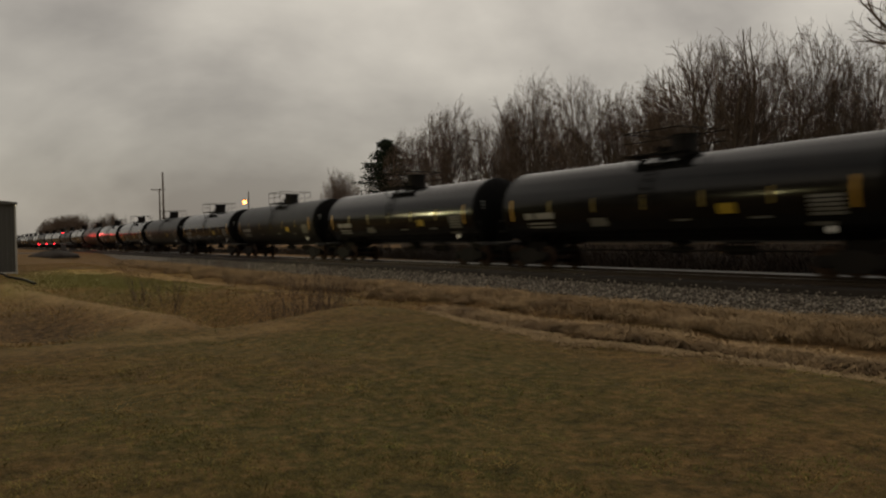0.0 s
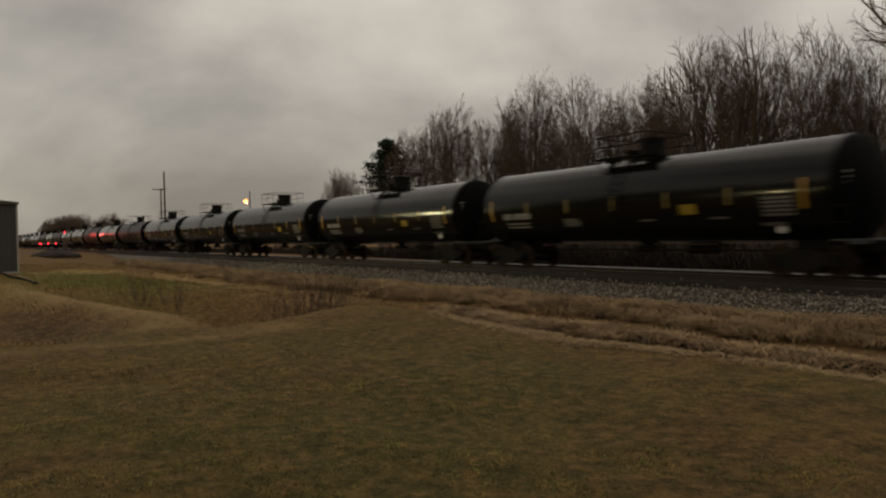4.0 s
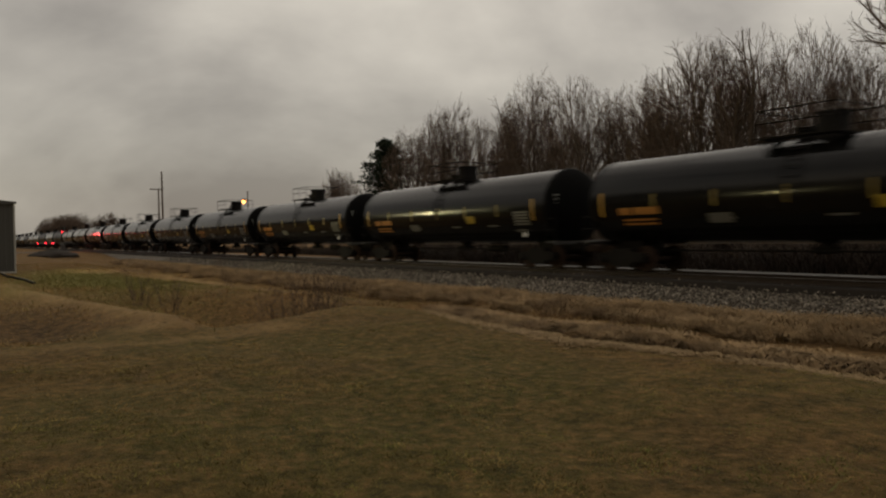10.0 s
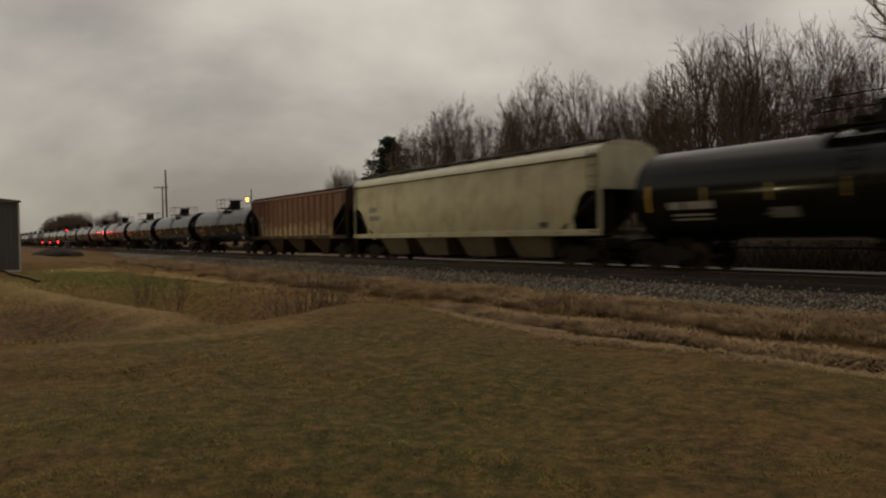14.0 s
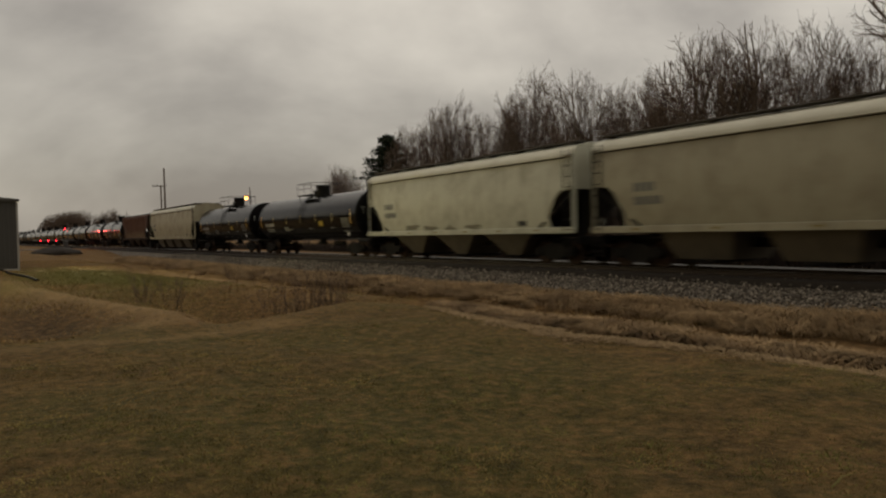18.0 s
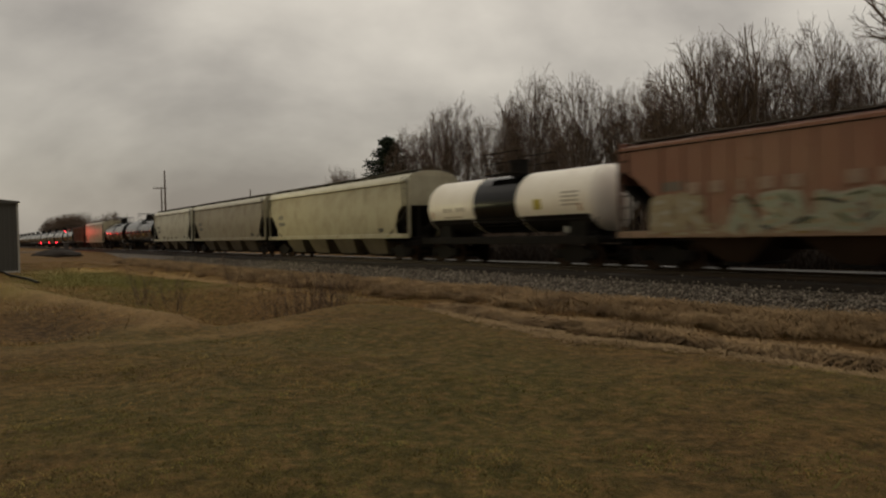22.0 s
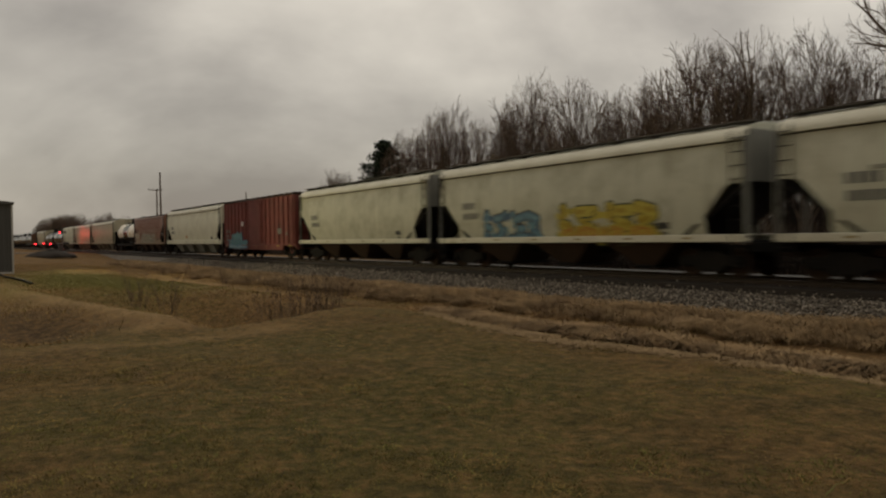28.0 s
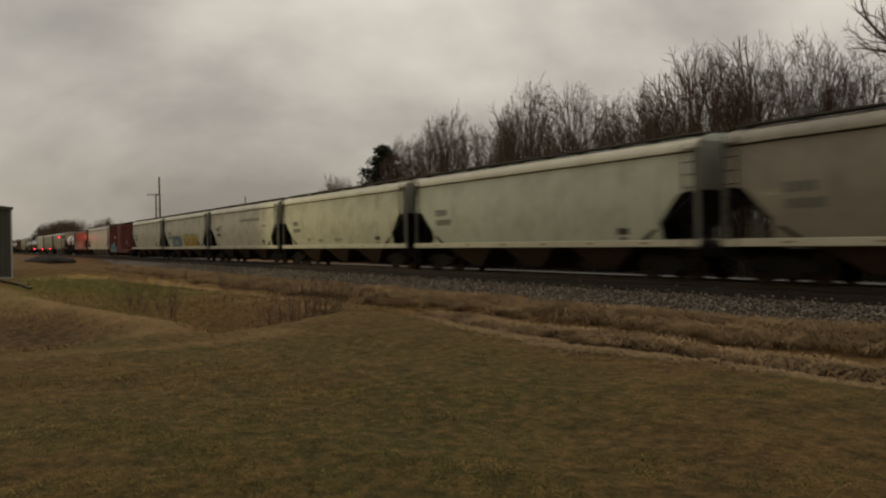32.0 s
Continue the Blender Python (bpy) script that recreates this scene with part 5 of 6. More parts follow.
def place_train():
    tank_a = build_tank_car(18.15, TANK_BLACK, "glossy black tank car with white lettering bars", WHITE, 0)
    tank_b = build_tank_car(18.15, TANK_BLACK, "glossy black tank car with orange lettering bars", ORANGE, 1)
    tank_c = build_tank_car(18.15, TANK_GREY, "sooty dark grey tank car with white lettering bars", WHITE, 2)
    order = {0: tank_a, 1: tank_b, 2: tank_c}
    edge = 57.6
    used = set()

    def put(car, front, back):
        CARS.append((car, (front + back) / 2))

    def tank(kind, front, back):
        src = order[kind]
        if kind in used:
            src = copy_thing(src, pose(0, 0, 0))
        used.add(kind)
        put(src, front, back)
    # tanks that have already gone by, away down the line
    for k in range(21):
        tank((2, 0, 2, 1, 0)[k % 5], edge + 18.15 * (k + 1), edge + 18.15 * k)
    # tanks that go by in the first third
    fronts = [57.6, 39.3, 21.5, 3.4, -15.0, -33.2, -51.3, -69.3, -87.4, -105.7, -124.1]
    kinds = [0, 0, 0, 0, 0, 0, 1, 1, 1, 1]
    for k, (a, b) in enumerate(zip(fronts, fronts[1:])):
        tank(kinds[k], a, b)
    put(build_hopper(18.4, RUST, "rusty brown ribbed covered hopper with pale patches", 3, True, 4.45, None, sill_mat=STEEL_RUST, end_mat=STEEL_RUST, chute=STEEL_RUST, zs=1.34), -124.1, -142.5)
    put(build_hopper(21.3, CREAM_LIGHT, "long cream covered hopper with four bays", 4, narrow=0.75, zs=1.34), -142.5, -163.8)
    put(build_tank_car(17.3, TANK_BLACK, "shorter black tank car with white lettering bars", WHITE, 4), -163.8, -181.2)
    put(build_tank_car(19.3, TANK_BLACK, "long glossy black tank car behind a cream hopper", WHITE, 3), -181.2, -200.5)
    put(build_hopper(18.0, CREAM_PALE, "cream covered hopper with faded grey graffiti", 3, tags=tags_faint, zs=1.36), -200.5, -218.5)
    put(build_hopper(21.6, CREAM, "long dirty cream covered hopper with four bays", 4, narrow=0.75, zs=1.34), -218.5, -240.2)
    put(build_hopper(21.8, CREAM, "long dirty cream covered hopper ahead of the white tank car", 4, narrow=0.75, zs=1.34), -240.2, -262.0)
    put(build_white_tank(13.7), -261.95, -275.65)
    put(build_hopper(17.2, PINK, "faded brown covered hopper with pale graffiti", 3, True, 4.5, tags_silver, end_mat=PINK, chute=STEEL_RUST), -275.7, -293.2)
    put(build_hopper(20.8, CREAM_WHITE, "pale grey-green covered hopper with four bays", 4, tags=tags_orange, chute=END_GREY, sill=0.4, narrow=0.62, peaked=True), -293.4, -314.2)
    put(build_boxcar(16.8), -314.2, -331.0)
    # Sills of these cars carry their stronger light in the paint.
    put(build_hopper(17.4, CREAM_PALE, "pale cream covered hopper behind the red boxcar", 3, chute=STEEL_RUST, peaked=True, sill_mat=LIT_CREAM, end_mat=END_GREY), -331.0, -348.4)
    put(build_hopper(17.7, CREAM_PALE, "pale covered hopper with blue and yellow graffiti", 3, chute=STEEL_RUST, peaked=True, sill_mat=LIT_CREAM, end_mat=END_GREY, tags=tags_blue_gold), -348.4, -366.1)
    put(build_hopper(17.9, CREAM_PALE, "pale covered hopper with grey lettering bars", 3, chute=STEEL_RUST, peaked=True, sill_mat=LIT_CREAM, end_mat=END_GREY, tags=tags_stripes), -366.1, -384.0)
    put(build_hopper(18.2, CREAM_PALE, "pale cream covered hopper with small smudges", 3, chute=STEEL_RUST, peaked=True, sill_mat=LIT_CREAM, end_mat=END_GREY, tags=tags_smudge), -384.0, -402.2)
    put(build_hopper(18.2, CREAM_COOL, "pale grey-green covered hopper near the end of the shot", 3, chute=STEEL_RUST, peaked=True, sill_mat=LIT_CREAM, end_mat=END_GREY), -402.2, -420.4)
    put(build_hopper(18.2, CREAM_GREY, "greyish covered hopper that comes in last", 3, chute=STEEL_RUST, peaked=True, sill_mat=LIT_CREAM, end_mat=END_GREY), -420.4, -438.6)


place_train()


# ---- trees ----
def tubes(name, segs, material, sides):
    """Tapered limbs as one mesh: rows of start, end, radius at start, radius at end."""
    a = np.array([[*p, *q, r, s] for p, q, r, s in segs], float)
    p, q = a[:, :3], a[:, 3:6]
    d = q - p
    d /= np.maximum(np.linalg.norm(d, axis=1, keepdims=True), 1e-6)
    ref = np.where(np.abs(d[:, 2:3]) > 0.9, np.array([[1.0, 0, 0]]), np.array([[0, 0, 1.0]]))
    u = np.cross(d, ref)
    u /= np.linalg.norm(u, axis=1, keepdims=True)
    w = np.cross(d, u)
    v = []
    for c, rad in ((p, a[:, 6]), (q, a[:, 7])):
        for i in range(sides):
            t = 2 * math.pi * i / sides
            v.append(c + (u * math.cos(t) + w * math.sin(t)) * rad[:, None])
    n = len(a)
    f = []
    i = np.arange(n)
    for k in range(sides):
        k2 = (k + 1) % sides
        f.append(np.stack([i + k * n, i + k2 * n, i + (sides + k2) * n, i + (sides + k) * n], 1))
    return fast_mesh(name, np.concatenate(v), np.concatenate(f), material)


def grow_bare_tree(seed, height, stems=1, spread=1.0, depth=5, fine=0.016):
    """A leafless tree: limbs fan out from the trunk, bend upwards and fork down to fine twigs that end in a lumpy dome."""
    rng = random.Random(seed)
    wood, twigs = [], []
    ph = [rng.uniform(0, 6.28) for _ in range(4)]
    reach = height * 0.4 * spread

    def outside(q):
        a = math.atan2(q.y, q.x)
        c = (q.z - height * 0.48) / (height * 0.52)
        lump = 0.95 + 0.06 * math.sin(3 * a + ph[0] + 2 * c) + 0.05 * math.sin(7 * a + ph[1]) + 0.04 * math.sin(9 * c + ph[2] + 4 * a)
        low = 1.0 if c > 0 else 0.9
        return (math.hypot(q.x, q.y) / (reach * low)) ** 2 + c * c > lump * lump

    def shake(k):
        return Vector((rng.gauss(0, k), rng.gauss(0, k), rng.gauss(0, k)))

    def turned_aside(d, degrees):
        axis = d.cross(shake(1.0)).normalized()
        return Matrix.Rotation(radians(degrees), 3, axis) @ d

    def limb(p, d, size, rad, level):
        last = level >= depth
        n = 6 if level == 1 else (2 if last else 5 if level == 2 else 3)
        out = wood if level <= 2 else twigs
        tip = max(rad * (0.5 if not last else 0.4), fine * 0.45)
        for i in range(n):
            d = (d + shake(0.09 if level < 3 else 0.11) + Vector((0, 0, 0.05))).normalized()
            q = p + d * size / n
            r0, r1 = rad + (tip - rad) * i / n, rad + (tip - rad) * (i + 1) / n
            if outside(q) and level > 1:
                q = p + d * size / n * 0.5
                out.append((p, q, r0, fine * 0.4))
                return
            out.append((p, q, r0, r1))
            p = q
            if last:
                if level > 3:
                    e = turned_aside(d, rng.uniform(25, 55)) * size * rng.uniform(0.4, 0.8)
                    out.append((p, p + e, fine * 0.7, fine * 0.4))
            elif i < n - 1 and (i > 0 or level > 1) and rng.random() < 0.92:
                limb(p, turned_aside(d, rng.uniform(25, 52)), size * rng.uniform(0.45, 0.72) * (1 - 0.2 * i / n), max(r1 * 0.62, fine * 0.8), level + 1)
            if level == 1 and outside(p + d * size / n):
                break
        if not last:
            for k in range(2):
                limb(p, turned_aside(d, rng.uniform(10, 30)), size * rng.uniform(0.45, 0.66), max(tip * 0.85, fine * 0.8), level + 1)

    for k in range(stems):
        a = 2 * math.pi * (k + rng.uniform(-0.2, 0.2)) / stems
        tilt = 0.0 if stems == 1 else rng.uniform(0.14, 0.26)
        d = Vector((math.cos(a) * tilt, math.sin(a) * tilt, 1)).normalized()
        p, rad = Vector((math.cos(a), math.sin(a), 0)) * (0.25 * (stems > 1)) + Vector((0, 0, -0.4)), height * 0.021 / stems ** 0.5
        for i in range(3):
            d = (d + shake(0.05)).normalized()
            q = p + d * height * (0.085 if stems == 1 else 0.075)
            wood.append((p, q, rad * (1.3 - 0.15 * i), rad * (1.15 - 0.15 * i)))
            p = q
        boughs = 6 if stems == 1 else 4 - (stems > 2)
        limb(p, d, height * 0.42, rad * 0.75, 1)
        for j in range(boughs):
            b = 2 * math.pi * (j + rng.uniform(-0.3, 0.3)) / boughs
            t = rng.uniform(0.4, 1.1)
            limb(p - d * height * rng.uniform(0, 0.06), (d + Vector((math.cos(b), math.sin(b), 0)) * t).normalized(), height * rng.uniform(0.36, 0.46), rad * rng.uniform(0.5, 0.75), 1)
    return wood, twigs


def bare_tree(seed, height, stems, spread, label, depth=5, fine=0.016):
    t = thing("bare_tree", label, "tree", group="leafless trees behind the line")
    wood, twigs = grow_bare_tree(seed, height, stems, spread, depth, fine)
    part("trunk", tubes("trunk", wood, BARK, 6), BARK, t)
    part("crown", tubes("crown", twigs, TWIG, 3), TWIG, t)
    return t


def build_trees():
    kinds = [bare_tree(3, 15.0, 1, 1.0, "tall leafless tree with a fan of fine twigs"),
             bare_tree(14, 15.0, 2, 0.9, "leafless twin-stemmed tree with upright limbs"),
             bare_tree(27, 15.0, 1, 1.1, "broad leafless tree with spreading limbs"),
             bare_tree(41, 15.0, 3, 0.9, "leafless tree with several stems and a dense crown"),
             bare_tree(63, 15.0, 1, 1.0, "unseen leafless tree added behind the stand", 4, 0.02),
             bare_tree(77, 20.0, 1, 1.0, "large leafless tree with an open crown"),
             bare_tree(91, 15.0, 2, 1.1, "distant leafless tree with a dense crown", 4, 0.05)]
    thicket = bare_tree(55, 7.0, 3, 1.3, "dense leafless thicket below the trees", 3, 0.014)
    rng = random.Random(5)
    first = {}
    # the row: kind, place along the line, distance, height, width against height
    row = [(0, -77.3, 45, 14.4, 0.6), (2, -73.0, 46, 15.7, 0.6), (3, -67.3, 45.5, 15.8, 0.78), (1, -62.8, 47, 14.4, 0.72), (0, -59.1, 46, 15.3, 0.6), (3, -54.0, 45, 16.2, 0.68), (1, -48.9, 45.5, 15.9, 0.72), (0, -44.2, 47, 14.0, 0.7),
           (2, -39.6, 46, 14.4, 0.7), (0, -35.2, 44.5, 15.4, 0.72), (2, -31.7, 45, 15.3, 0.75), (3, -28.2, 45.5, 14.6, 0.7), (1, -25.4, 48, 13.6, 0.7), (5, -16.4, 43.5, 19.5, 0.9), (1, -12.0, 45, 15.0, 1.0),
           (3, -66.5, 53, 13.2, 0.9), (0, -59.0, 52, 13.2, 0.9), (1, -51.0, 54, 13.6, 0.9), (0, -44.5, 53, 13.0, 0.9), (3, -37.5, 53, 13.2, 0.9), (2, -29.0, 54, 12.6, 0.9), (1, -22.5, 53, 12.4, 1.0),
           (0, -98.2, 45, 11.6, 0.5), (2, -95.6, 46, 11.0, 0.5), (1, -90.5, 48, 11.8, 0.6), (3, -101.0, 46, 10.6, 0.5)]
    for k, x, y, h, w in row:
        s = h / (19.5 if k == 5 else 14.3)
        place(kinds, first, k, pose(x, y, float(ground_height(x, y)), 0, 0, rng.uniform(0, 360)) @ Matrix.Diagonal((w * s, w * s, s, 1)))
    placed = []
    for y0, step_x, lo, hi in ((41, 4.0, 0.45, 0.7), (36, 3.6, 0.35, 0.5)):
        x = -8.0
        while x > (-112 if y0 > 36 else -62):
            y = y0 + rng.uniform(-1.5, 3)
            s = rng.uniform(lo, hi)
            placed.append(pose(x, y, float(ground_height(x, y)), 0, 0, rng.uniform(0, 360)) @ Matrix.Diagonal((s * 1.2, s * 1.2, s, 1)))
            x -= step_x * rng.uniform(0.75, 1.3)
    thicket.matrix_basis = placed[0]
    for m in placed[1:]:
        o = copy_thing(thicket, pose(0, 0, 0))
        o.matrix_basis = m
    # unseen trees and thickets added behind the stand, to block sky from the tanks
    for i in range(20):
        s = rng.uniform(1.1, 1.25)
        place(kinds, first, 4, pose(26 - i * 4.4 + rng.uniform(-1.5, 1.5), -13 - 5 * (i % 2) + rng.uniform(-1.5, 1.5), -0.3, 0, 0, rng.uniform(0, 360)) @ Matrix.Diagonal((s * 1.15, s * 1.15, s, 1)))
    for i in range(24):
        o = copy_thing(thicket, pose(0, 0, 0))
        o.matrix_basis = pose(28 - i * 3.7, -11.5 - rng.uniform(0, 4), -0.3, 0, 0, rng.uniform(0, 360)) @ Matrix.Diagonal((1.3, 1.3, 1.0, 1))
    # clumps far down the line
    for x, y, s, k in ((-395, 44, 0.95, 0), (-405, 50, 1.0, 3), (-430, 47, 1.0, 2), (-450, 52, 1.05, 1), (-470, 46, 1.0, 3), (-480, 55, 1.1, 0), (-500, 48, 1.05, 2), (-304, 47, 0.78, 3), (-312, 51, 0.82, 2), (-322, 47, 0.72, 3)):
        wide = 1.4 if x < -350 else 1.0
        place(kinds, first, 6, pose(x, y, -0.5, 0, 0, x * 7 % 360) @ Matrix.Diagonal((s * wide, s * wide, s * 1.12, 1)))
    for x in range(-1500, -520, 45):
        place(kinds, first, 6, pose(x, 60 + (x * 13) % 50, -0.5, 0, 0, x % 360) @ Matrix.Diagonal((1.9, 1.9, 0.8, 1)))


def place(kinds, first, k, m):
    if k in first:
        o = copy_thing(kinds[k], pose(0, 0, 0))
    else:
        o = first[k] = kinds[k]
    o.matrix_basis = m


build_trees()


def build_conifer():
    t = thing("conifer", "dark green conifer among the leafless trees", "tree")
    r = random.Random(9)
    H = 14.2
    segs, v, f = [(Vector((0, 0, -0.4)), Vector((0, 0, H)), 0.22, 0.03)], [], []
    for i in range(260):
        z = 1.5 + (H - 1.6) * (i / 260) ** 0.9
        reach = (5.0 * (1 - (z / H) ** 3) + 0.4) * r.uniform(0.55, 1.1)
        a = r.uniform(0, 6.28)
        reach *= 1 + 0.16 * math.sin(3 * a + 1.7 * z) + 0.12 * math.sin(5 * a - 2.9 * z)
        d = Vector((math.cos(a), math.sin(a), 0.12))
        p, q = Vector((0, 0, z)), Vector((0, 0, z)) + d * reach
        segs.append((p, q, 0.035, 0.012))
        for k in range(60):
            s = r.uniform(0.15, 1.0)
            c = p.lerp(q, s) + Vector((r.gauss(0, 0.22), r.gauss(0, 0.22), r.gauss(-0.05, 0.15)))
            e1 = Vector((r.gauss(0, 1), r.gauss(0, 1), r.gauss(0, 0.6))).normalized() * r.uniform(0.16, 0.36)
            e2 = e1.orthogonal().normalized() * 0.085
            n = len(v)
            v += [tuple(c - e2), tuple(c + e2), tuple(c + e1)]
            f.append((n, n + 1, n + 2))
    part("trunk", tubes("trunk", segs, BARK, 5), BARK, t)
    part("crown", fast_mesh("crown", np.array(v), np.array(f), NEEDLE), NEEDLE, t)
    t.location = (-83.4, 45.5, -0.6)


build_conifer()


def build_shrubs():
    def shrub(seed, n, h, spread, label):
        r = random.Random(seed)
        t = thing("bare_shrub", label, "shrub", group="leafless shrubs in the hollow")
        segs = []
        for i in range(n):
            p = Vector((r.gauss(0, spread * 0.28), r.gauss(0, spread * 0.28), -0.05))
            d = Vector((p.x / spread * 0.7 + r.gauss(0, 0.16), p.y / spread * 0.7 + r.gauss(0, 0.16), 1)).normalized()
            L = h * r.uniform(0.5, 1.0)
            for k in range(4):
                q = p + d * L / 4
                segs.append((p, q, 0.006 * (1 - k * 0.2), 0.006 * (0.8 - k * 0.2)))
                for j in range(2):
                    e = (d + Vector((r.gauss(0, 0.5), r.gauss(0, 0.5), 0.2))).normalized() * r.uniform(0.1, 0.3)
                    segs.append((q, q + e, 0.004, 0.002))
                p, d = q, (d + Vector((r.gauss(0, 0.12), r.gauss(0, 0.12), 0.1))).normalized()
        tagged(part("brushwood", tubes("brushwood", segs, TWIG, 3), TWIG, t), kind="stuff")
        return t
    for seed, n, h, sp, x, y in ((1, 20, 1.75, 0.4, -25.0, 4.8), (2, 18, 1.6, 0.36, -23.9, 5.5), (3, 80, 1.8, 1.0, -17.3, 6.9), (4, 44, 1.4, 0.8, -16.6, 7.5), (5, 22, 1.2, 0.7, -18.3, 6.6), (6, 16, 1.2, 0.4, -31.5, 9.6), (7, 14, 1.4, 0.4, -53.0, 15.4)):
        t = shrub(seed, n, h, sp, "thin leafless brown shrub in rough grass")
        t.location = (x, y, float(ground_height(x, y)))


build_shrubs()


# ---- fixed things along the line ----
def build_shed():
    t = thing("metal_shed", "grey corrugated metal shed with pale corner trim", "shed", (-50.0, 2.85, -0.16))
    w, d, h = 8.0, 6.0, 4.05
    part("wall", Shape().box(-w / 2, -d / 2, h / 2 - 0.1, w, d, h, 0.02), GALV, t)
    for k in range(24):
        part("rib", Shape().box(0.02, -0.2 - k * (d - 0.4) / 23, h / 2 - 0.1, 0.04, 0.07, h - 0.1, 0.01), GALV, t)
    part("roof", Shape().extrude_x([(0.15, h - 0.12), (0.15, h + 0.0), (-d / 2, h + 0.35), (-d - 0.15, h), (-d - 0.15, h - 0.12)], -w - 0.2, 0.2), GALV, t)
    part("corner_trim", Shape().box(0.03, 0.03, h / 2 - 0.12, 0.1, 0.1, h - 0.05, 0.01), TRIM, t, "pale corner trim")
    part("base_trim", Shape().box(0.04, -d / 2, 0.0, 0.06, d, 0.12, 0.01), TRIM, t)


build_shed()

RED_GLOW = glow("red_signal_lens", (1.0, 0.02, 0.03), 9.0)
AMBER_GLOW = glow("sodium_lamp_lens", (1.0, 0.3, 0.05), 12.0)
LAMP_GLOW = glow("yellow_white_lamp_lens", (1.0, 0.85, 0.4), 30.0)


def crossing_signal(x, y, z_lamp, z_base):
    t = thing("crossing_signal", "railway crossing signal with lit red flashers", "crossing signal", (x, y, z_base), "signals at the crossing")
    zl = z_lamp - z_base
    part("post", Shape().tube((0, 0, -0.3), (0, 0, zl + 1.2), 0.06, 10), GALV, t)
    part("base_box", Shape().box(0, 0, 0.35, 0.5, 0.5, 0.7, 0.05), GALV, t)
    part("lamp_arm", Shape().tube((0, -0.42, zl), (0, 0.42, zl), 0.035, 8), STEEL_DARK, t)
    for s in (-0.4, 0.4):
        hd = part("lamp_hood", Shape().tube((0.02, s, zl), (0.1, s, zl), 0.2, 18).tube((-0.1, s, zl), (0.02, s, zl), 0.14, 12), STEEL_DARK, t)
        part("lens", Shape().tube((0.1, s, zl), (0.14, s, zl), 0.1, 16), RED_GLOW if s < 0 else RED, hd, "lit red lens" if s < 0 else "dark red lens")
    return t


crossing_signal(-150.0, 16.4, 3.4, -0.3)


def crossing_gate():
    t = thing("crossing_gate", "lowered white crossing gate with lit red lamps", "crossing gate", (-149.0, 15.9, -0.3))
    part("mechanism", Shape().box(0, 0, 0.75, 0.7, 0.6, 1.5, 0.06), GALV, t)
    part("counterweight", Shape().box(0, 0.95, 1.75, 0.3, 0.9, 0.4, 0.06), GALV, t)
    arm = part("gate_arm", Shape().box(0.42, -2.4, 1.75, 0.06, 5.6, 0.12, 0.01), WHITE, t)
    for y in (-0.9, -2.6, -4.3):
        part("red_stripe", Shape().box(0.42, y, 1.75, 0.068, 0.4, 0.128), RED, arm)
    for y in (-1.5, -2.7, -3.9):
        lamp = part("gate_lamp", Shape().tube((0.48, y, 1.7), (0.58, y, 1.7), 0.15, 14), STEEL_DARK, t)
        part("lens", Shape().tube((0.58, y, 1.7), (0.62, y, 1.7), 0.1, 14), RED_GLOW, lamp, "lit red lens")


crossing_gate()


def lamp_light(name, x, y, z, energy, colour, radius):
    ob = new(name, bpy.data.lights.new(name, "POINT"))
    ob.data.energy, ob.data.color, ob.data.shadow_soft_size = energy, colour, radius
    ob.location = (x, y, z)


lamp_light("flasher_light", -150.6, 17.3, 3.3, 260.0, (1.0, 0.05, 0.04), 0.2)


def street_lamp(x, y, z_lamp, arm, material, label):
    z0 = float(ground_height(x, y))
    t = thing("street_lamp", label, "street lamp", (x, y, z0))
    h = z_lamp - z0
    part("pole", Shape().tube((0, 0, -0.3), (0, 0, h + 1.1), 0.09, 10, 0.06), WOOD_POLE, t)
    part("arm", Shape().tube((0, 0, h + 0.15), (arm, 0, h + 0.2), 0.035, 8), GALV, t)
    hd = part("lamp_head", Shape().box(arm, 0, h + 0.16, 0.62, 0.3, 0.14, 0.04), GALV, t)
    part("lens", Shape().turned([(arm - 0.25, 0.02), (arm - 0.18, 0.16), (arm, 0.22), (arm + 0.18, 0.16), (arm + 0.25, 0.02)], h - 0.08, 14), material, hd, "lit lamp glass")


street_lamp(-90.3, 30.0, 6.25, -1.6, AMBER_GLOW, "wooden lamp pole with a lit amber lamp")
lamp_light("amber_light", -91.9, 30.0, 5.75, 500.0, (1.0, 0.55, 0.2), 0.25)


def wall_lamp():
    """Flood lamp on the track side of the shed."""
    t = thing("wall_lamp", "lit yellow-white flood lamp on the shed wall", "wall lamp", (-57.4, 2.87, 3.75))
    part("bracket", Shape().box(0, 0.1, 0.0, 0.1, 0.2, 0.12, 0.02), STEEL_DARK, t)
    hd = part("housing", Shape().box(0, 0.24, 0.0, 0.42, 0.2, 0.3, 0.03), STEEL_DARK, t)
    part("lens", Shape().box(0, 0.352, 0.0, 0.36, 0.02, 0.24, 0.005), LAMP_GLOW, hd, "lit lamp glass")


wall_lamp()
flood = new("flood_light", bpy.data.lights.new("flood_light", "SPOT"))
flood.data.energy, flood.data.color, flood.data.shadow_soft_size = 2900.0, (1.0, 0.88, 0.46), 0.18
flood.data.spot_size, flood.data.spot_blend = radians(105), 0.6
flood.matrix_basis = look((-57.4, 3.5, 3.75), (-36.0, 19.6, 3.6))


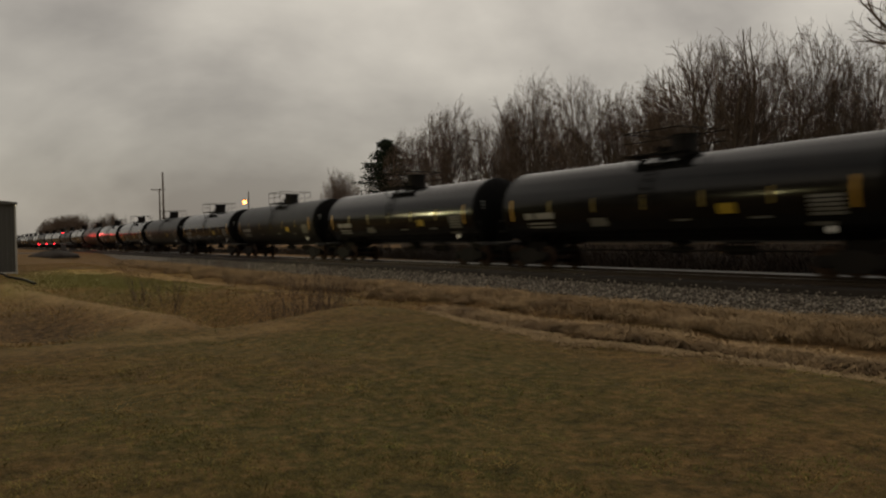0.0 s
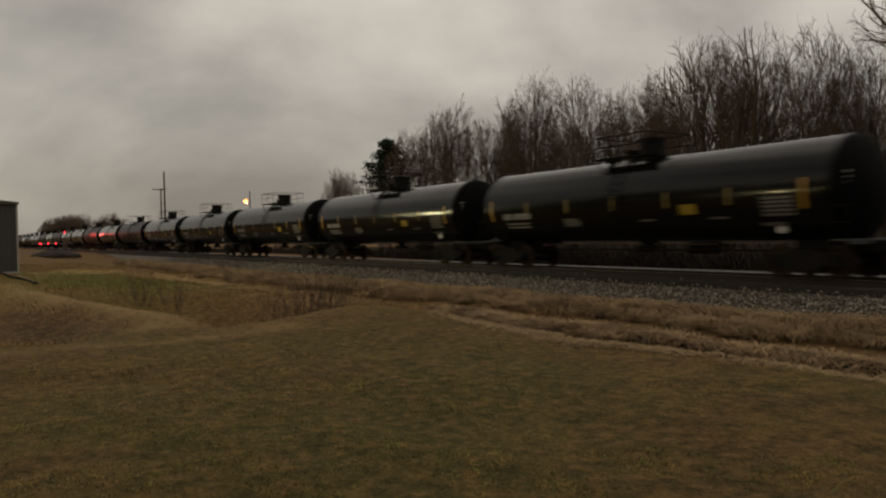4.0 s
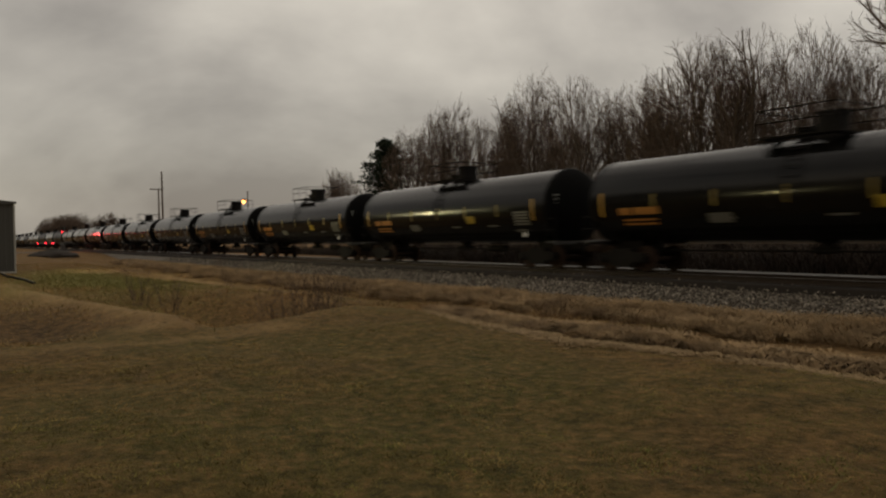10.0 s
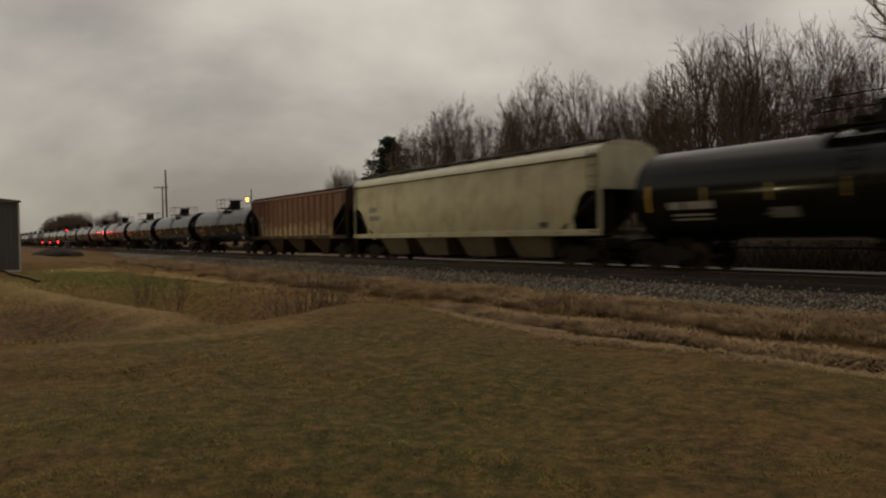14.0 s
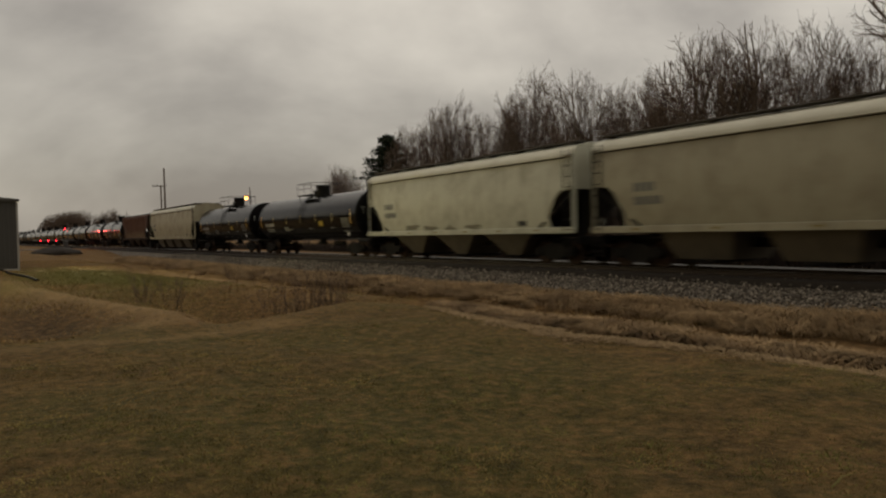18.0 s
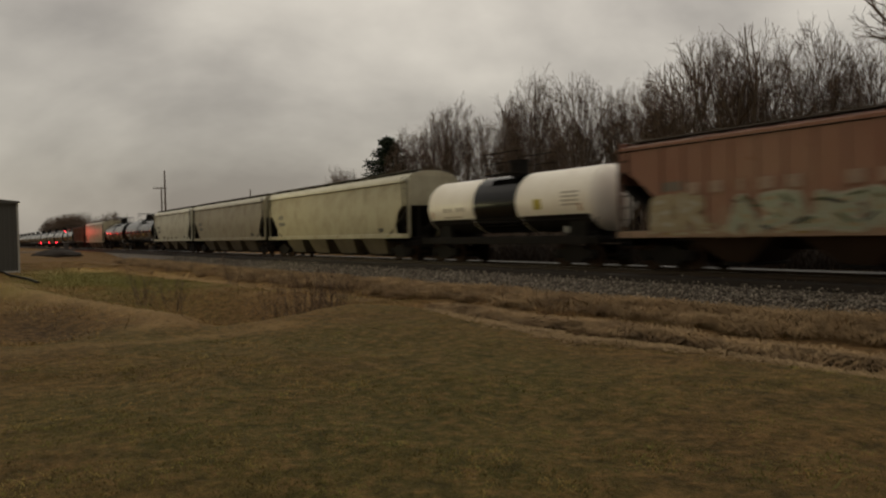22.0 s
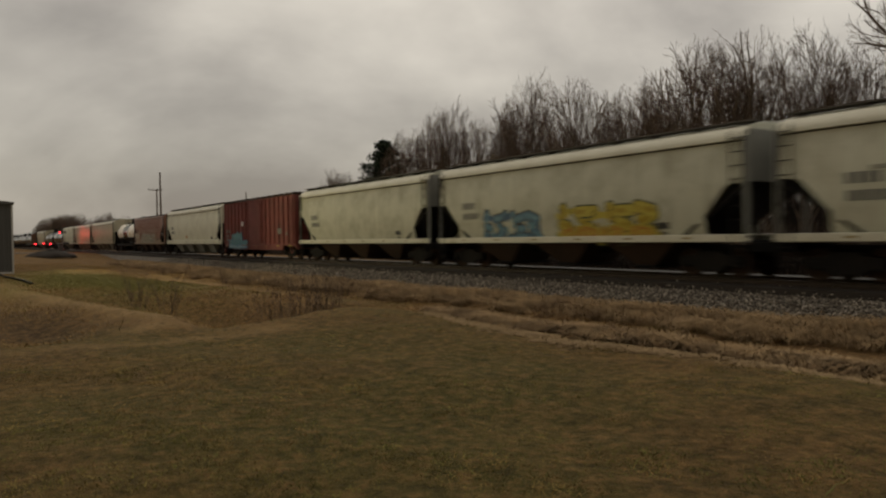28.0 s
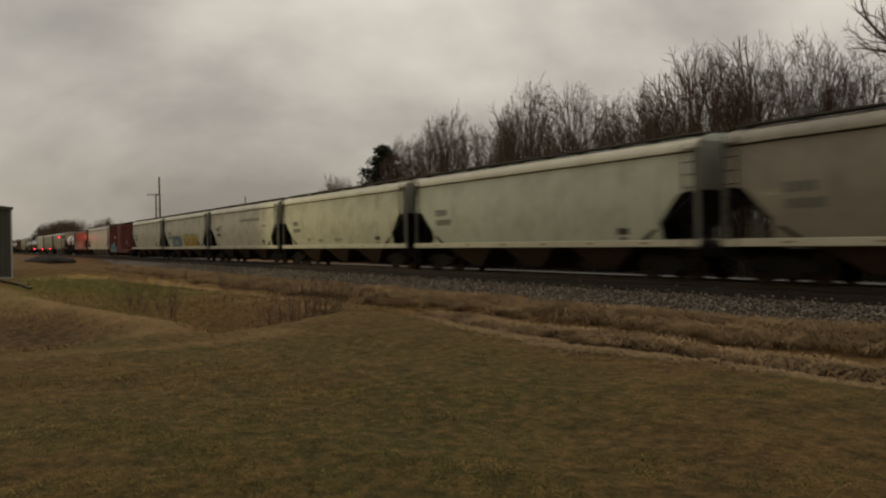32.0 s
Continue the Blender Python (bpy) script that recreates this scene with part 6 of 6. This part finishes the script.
def drain_pipe():
    x0, y0 = -49.6, 1.9
    z0 = float(ground_height(x0, y0))
    t = thing("drain_pipe", "long dark drain pipe lying in the grass by the shed", "pipe", (x0, y0, z0))
    rings = []
    for k in range(12):
        x, y = 14.4 * k / 11, 0.85 * k / 11 + 0.06 * math.sin(k)
        z = float(ground_height(x0 + x, y0 + y)) - z0 + 0.07
        rings.append([(x, y + 0.06 * math.cos(a), z + 0.06 * math.sin(a)) for a in (2 * math.pi * i / 10 for i in range(10))])
    part("tube", Shape().loft(rings), STEEL_DARK, t, smooth=50)


drain_pipe()


def gas_meter():
    t = thing("gas_meter", "pale grey meter on a pipe against the shed", "meter", (-49.7, 1.5, -0.2))
    part("riser", Shape().tube((0, -0.2, -0.1), (0, -0.2, 0.75), 0.035, 8).tube((0, 0.2, 0.5), (0, 0.2, 0.75), 0.035, 8).tube((-0.26, 0.2, 0.55), (0, 0.2, 0.55), 0.035, 8), GALV, t)
    part("meter_body", Shape().box(0, 0, 0.95, 0.32, 0.5, 0.46, 0.07), MARKER, t, "pale enamelled meter body")
    part("dial", Shape().tube((0.16, 0, 1.0), (0.18, 0, 1.0), 0.09, 14), GALV, t)


gas_meter()


def yard_lamp():
    """Unseen lamp, added for the yellow streak along the tanks."""
    t = thing("yard_lamp", "unseen yellow lamp on a wooden post, added for the tanks' streak", "yard lamp", (-31.0, -8.0, -0.3))
    part("post", Shape().tube((0, 0, -0.3), (0, 0, 3.5), 0.07, 10), WOOD_POLE, t)
    hd = part("lamp_head", Shape().box(0, 0.14, 3.45, 0.5, 0.4, 0.12, 0.03), STEEL_DARK, t)
    part("lens", Shape().box(0, 0.16, 3.28, 0.4, 0.3, 0.2, 0.04), LAMP_GLOW, hd, "lit lamp glass")


yard_lamp()
# Light of the added lamp, which lays the streak on the tanks.
lamp_light("yard_light", -31.0, -7.5, 2.9, 850.0, (1.0, 0.86, 0.42), 0.3)


def utility_poles():
    t = thing("utility_pole", "tall wooden utility pole with crossarm", "utility pole", (-135.0, 30.0, -0.55))
    part("pole", Shape().tube((0, 0, -0.5), (-0.3, 0, 13.9), 0.2, 10, 0.13), WOOD_POLE, t)
    t2 = thing("utility_pole", "shorter wooden utility pole with a crossarm", "utility pole", (-138.0, 30.0, -0.55))
    part("pole", Shape().tube((0, 0, -0.5), (0, 0, 11.2), 0.16, 10, 0.11), WOOD_POLE, t2)
    part("crossarm", Shape().box(0, -0.3, 11.0, 0.12, 2.2, 0.14, 0.02), WOOD_POLE, t2)
    for k in (-1.1, -0.4, 0.4, 1.1):
        part("insulator", Shape().tube((0, k - 0.2, 11.06), (0, k - 0.2, 11.25), 0.05, 8), STEEL_DARK, t2)
    part("brace", Shape().tube((0.1, 0, 8.6), (2.7, 0, 8.4), 0.06, 6), WOOD_POLE, t2)


utility_poles()


def build_road():
    s = Shape()
    s.box(-158.0, -20, -0.24, 9.0, 74.0, 0.1, 0.0)
    tagged(new("road", s.mesh("road", ASPHALT)), "worn grey asphalt road leading to the crossing", "road", kind="structure")


build_road()


def build_heap():
    rng = random.Random(4)
    t = thing("gravel_heap", "low dark heap of gravel near the crossing", "gravel heap", (-112.0, 10.8, -0.35))
    s, n, rings = Shape(), 24, []
    for i in range(7):
        a = i / 6 * math.pi / 2
        rings.append([(2.2 * math.cos(a) * math.cos(2 * math.pi * j / n) * rng.uniform(0.9, 1.1) + 0.01, 3.2 * math.cos(a) * math.sin(2 * math.pi * j / n) * rng.uniform(0.92, 1.08), -0.1 + 0.95 * math.sin(a) * rng.uniform(0.9, 1.1)) for j in range(n)])
    s.loft(rings)
    part("mound", s, DARK_GRAVEL, t)


build_heap()


# ---- what moves ----
def motions():
    for car, centre in CARS:
        rows = [(t, pose(12.5 - centre - SPEED * t, TRACK_Y, 0)) for t in (0.0, 16.0, 32.0)]
        walk(car, rows)
    # wheels roll: one turn of the axle is worked out for each place in a truck, and all axles at that place follow it
    keyed = {}
    turn = math.degrees(SPEED / 0.46)
    for car, centre in CARS:
        for tr in car.children:
            if not tr.name.startswith("truck"):
                continue
            for ax in tr.children:
                if not ax.name.startswith("wheelset"):
                    continue
                place_in_truck = round(ax.location.x, 2)
                if place_in_truck not in keyed:
                    loc = ax.location.copy()
                    walk(ax, [(i / FPS, pose(loc.x, loc.y, loc.z, 0, -(turn * i / FPS) % 360 - 180, 0)) for i in range(32 * FPS + 1)])
                    keyed[place_in_truck] = ax.animation_data
                else:
                    ax.rotation_mode = "QUATERNION"
                    ax.animation_data_create()
                    ax.animation_data.action = keyed[place_in_truck].action
                    ax.animation_data.action_slot = keyed[place_in_truck].action_slot


motions()
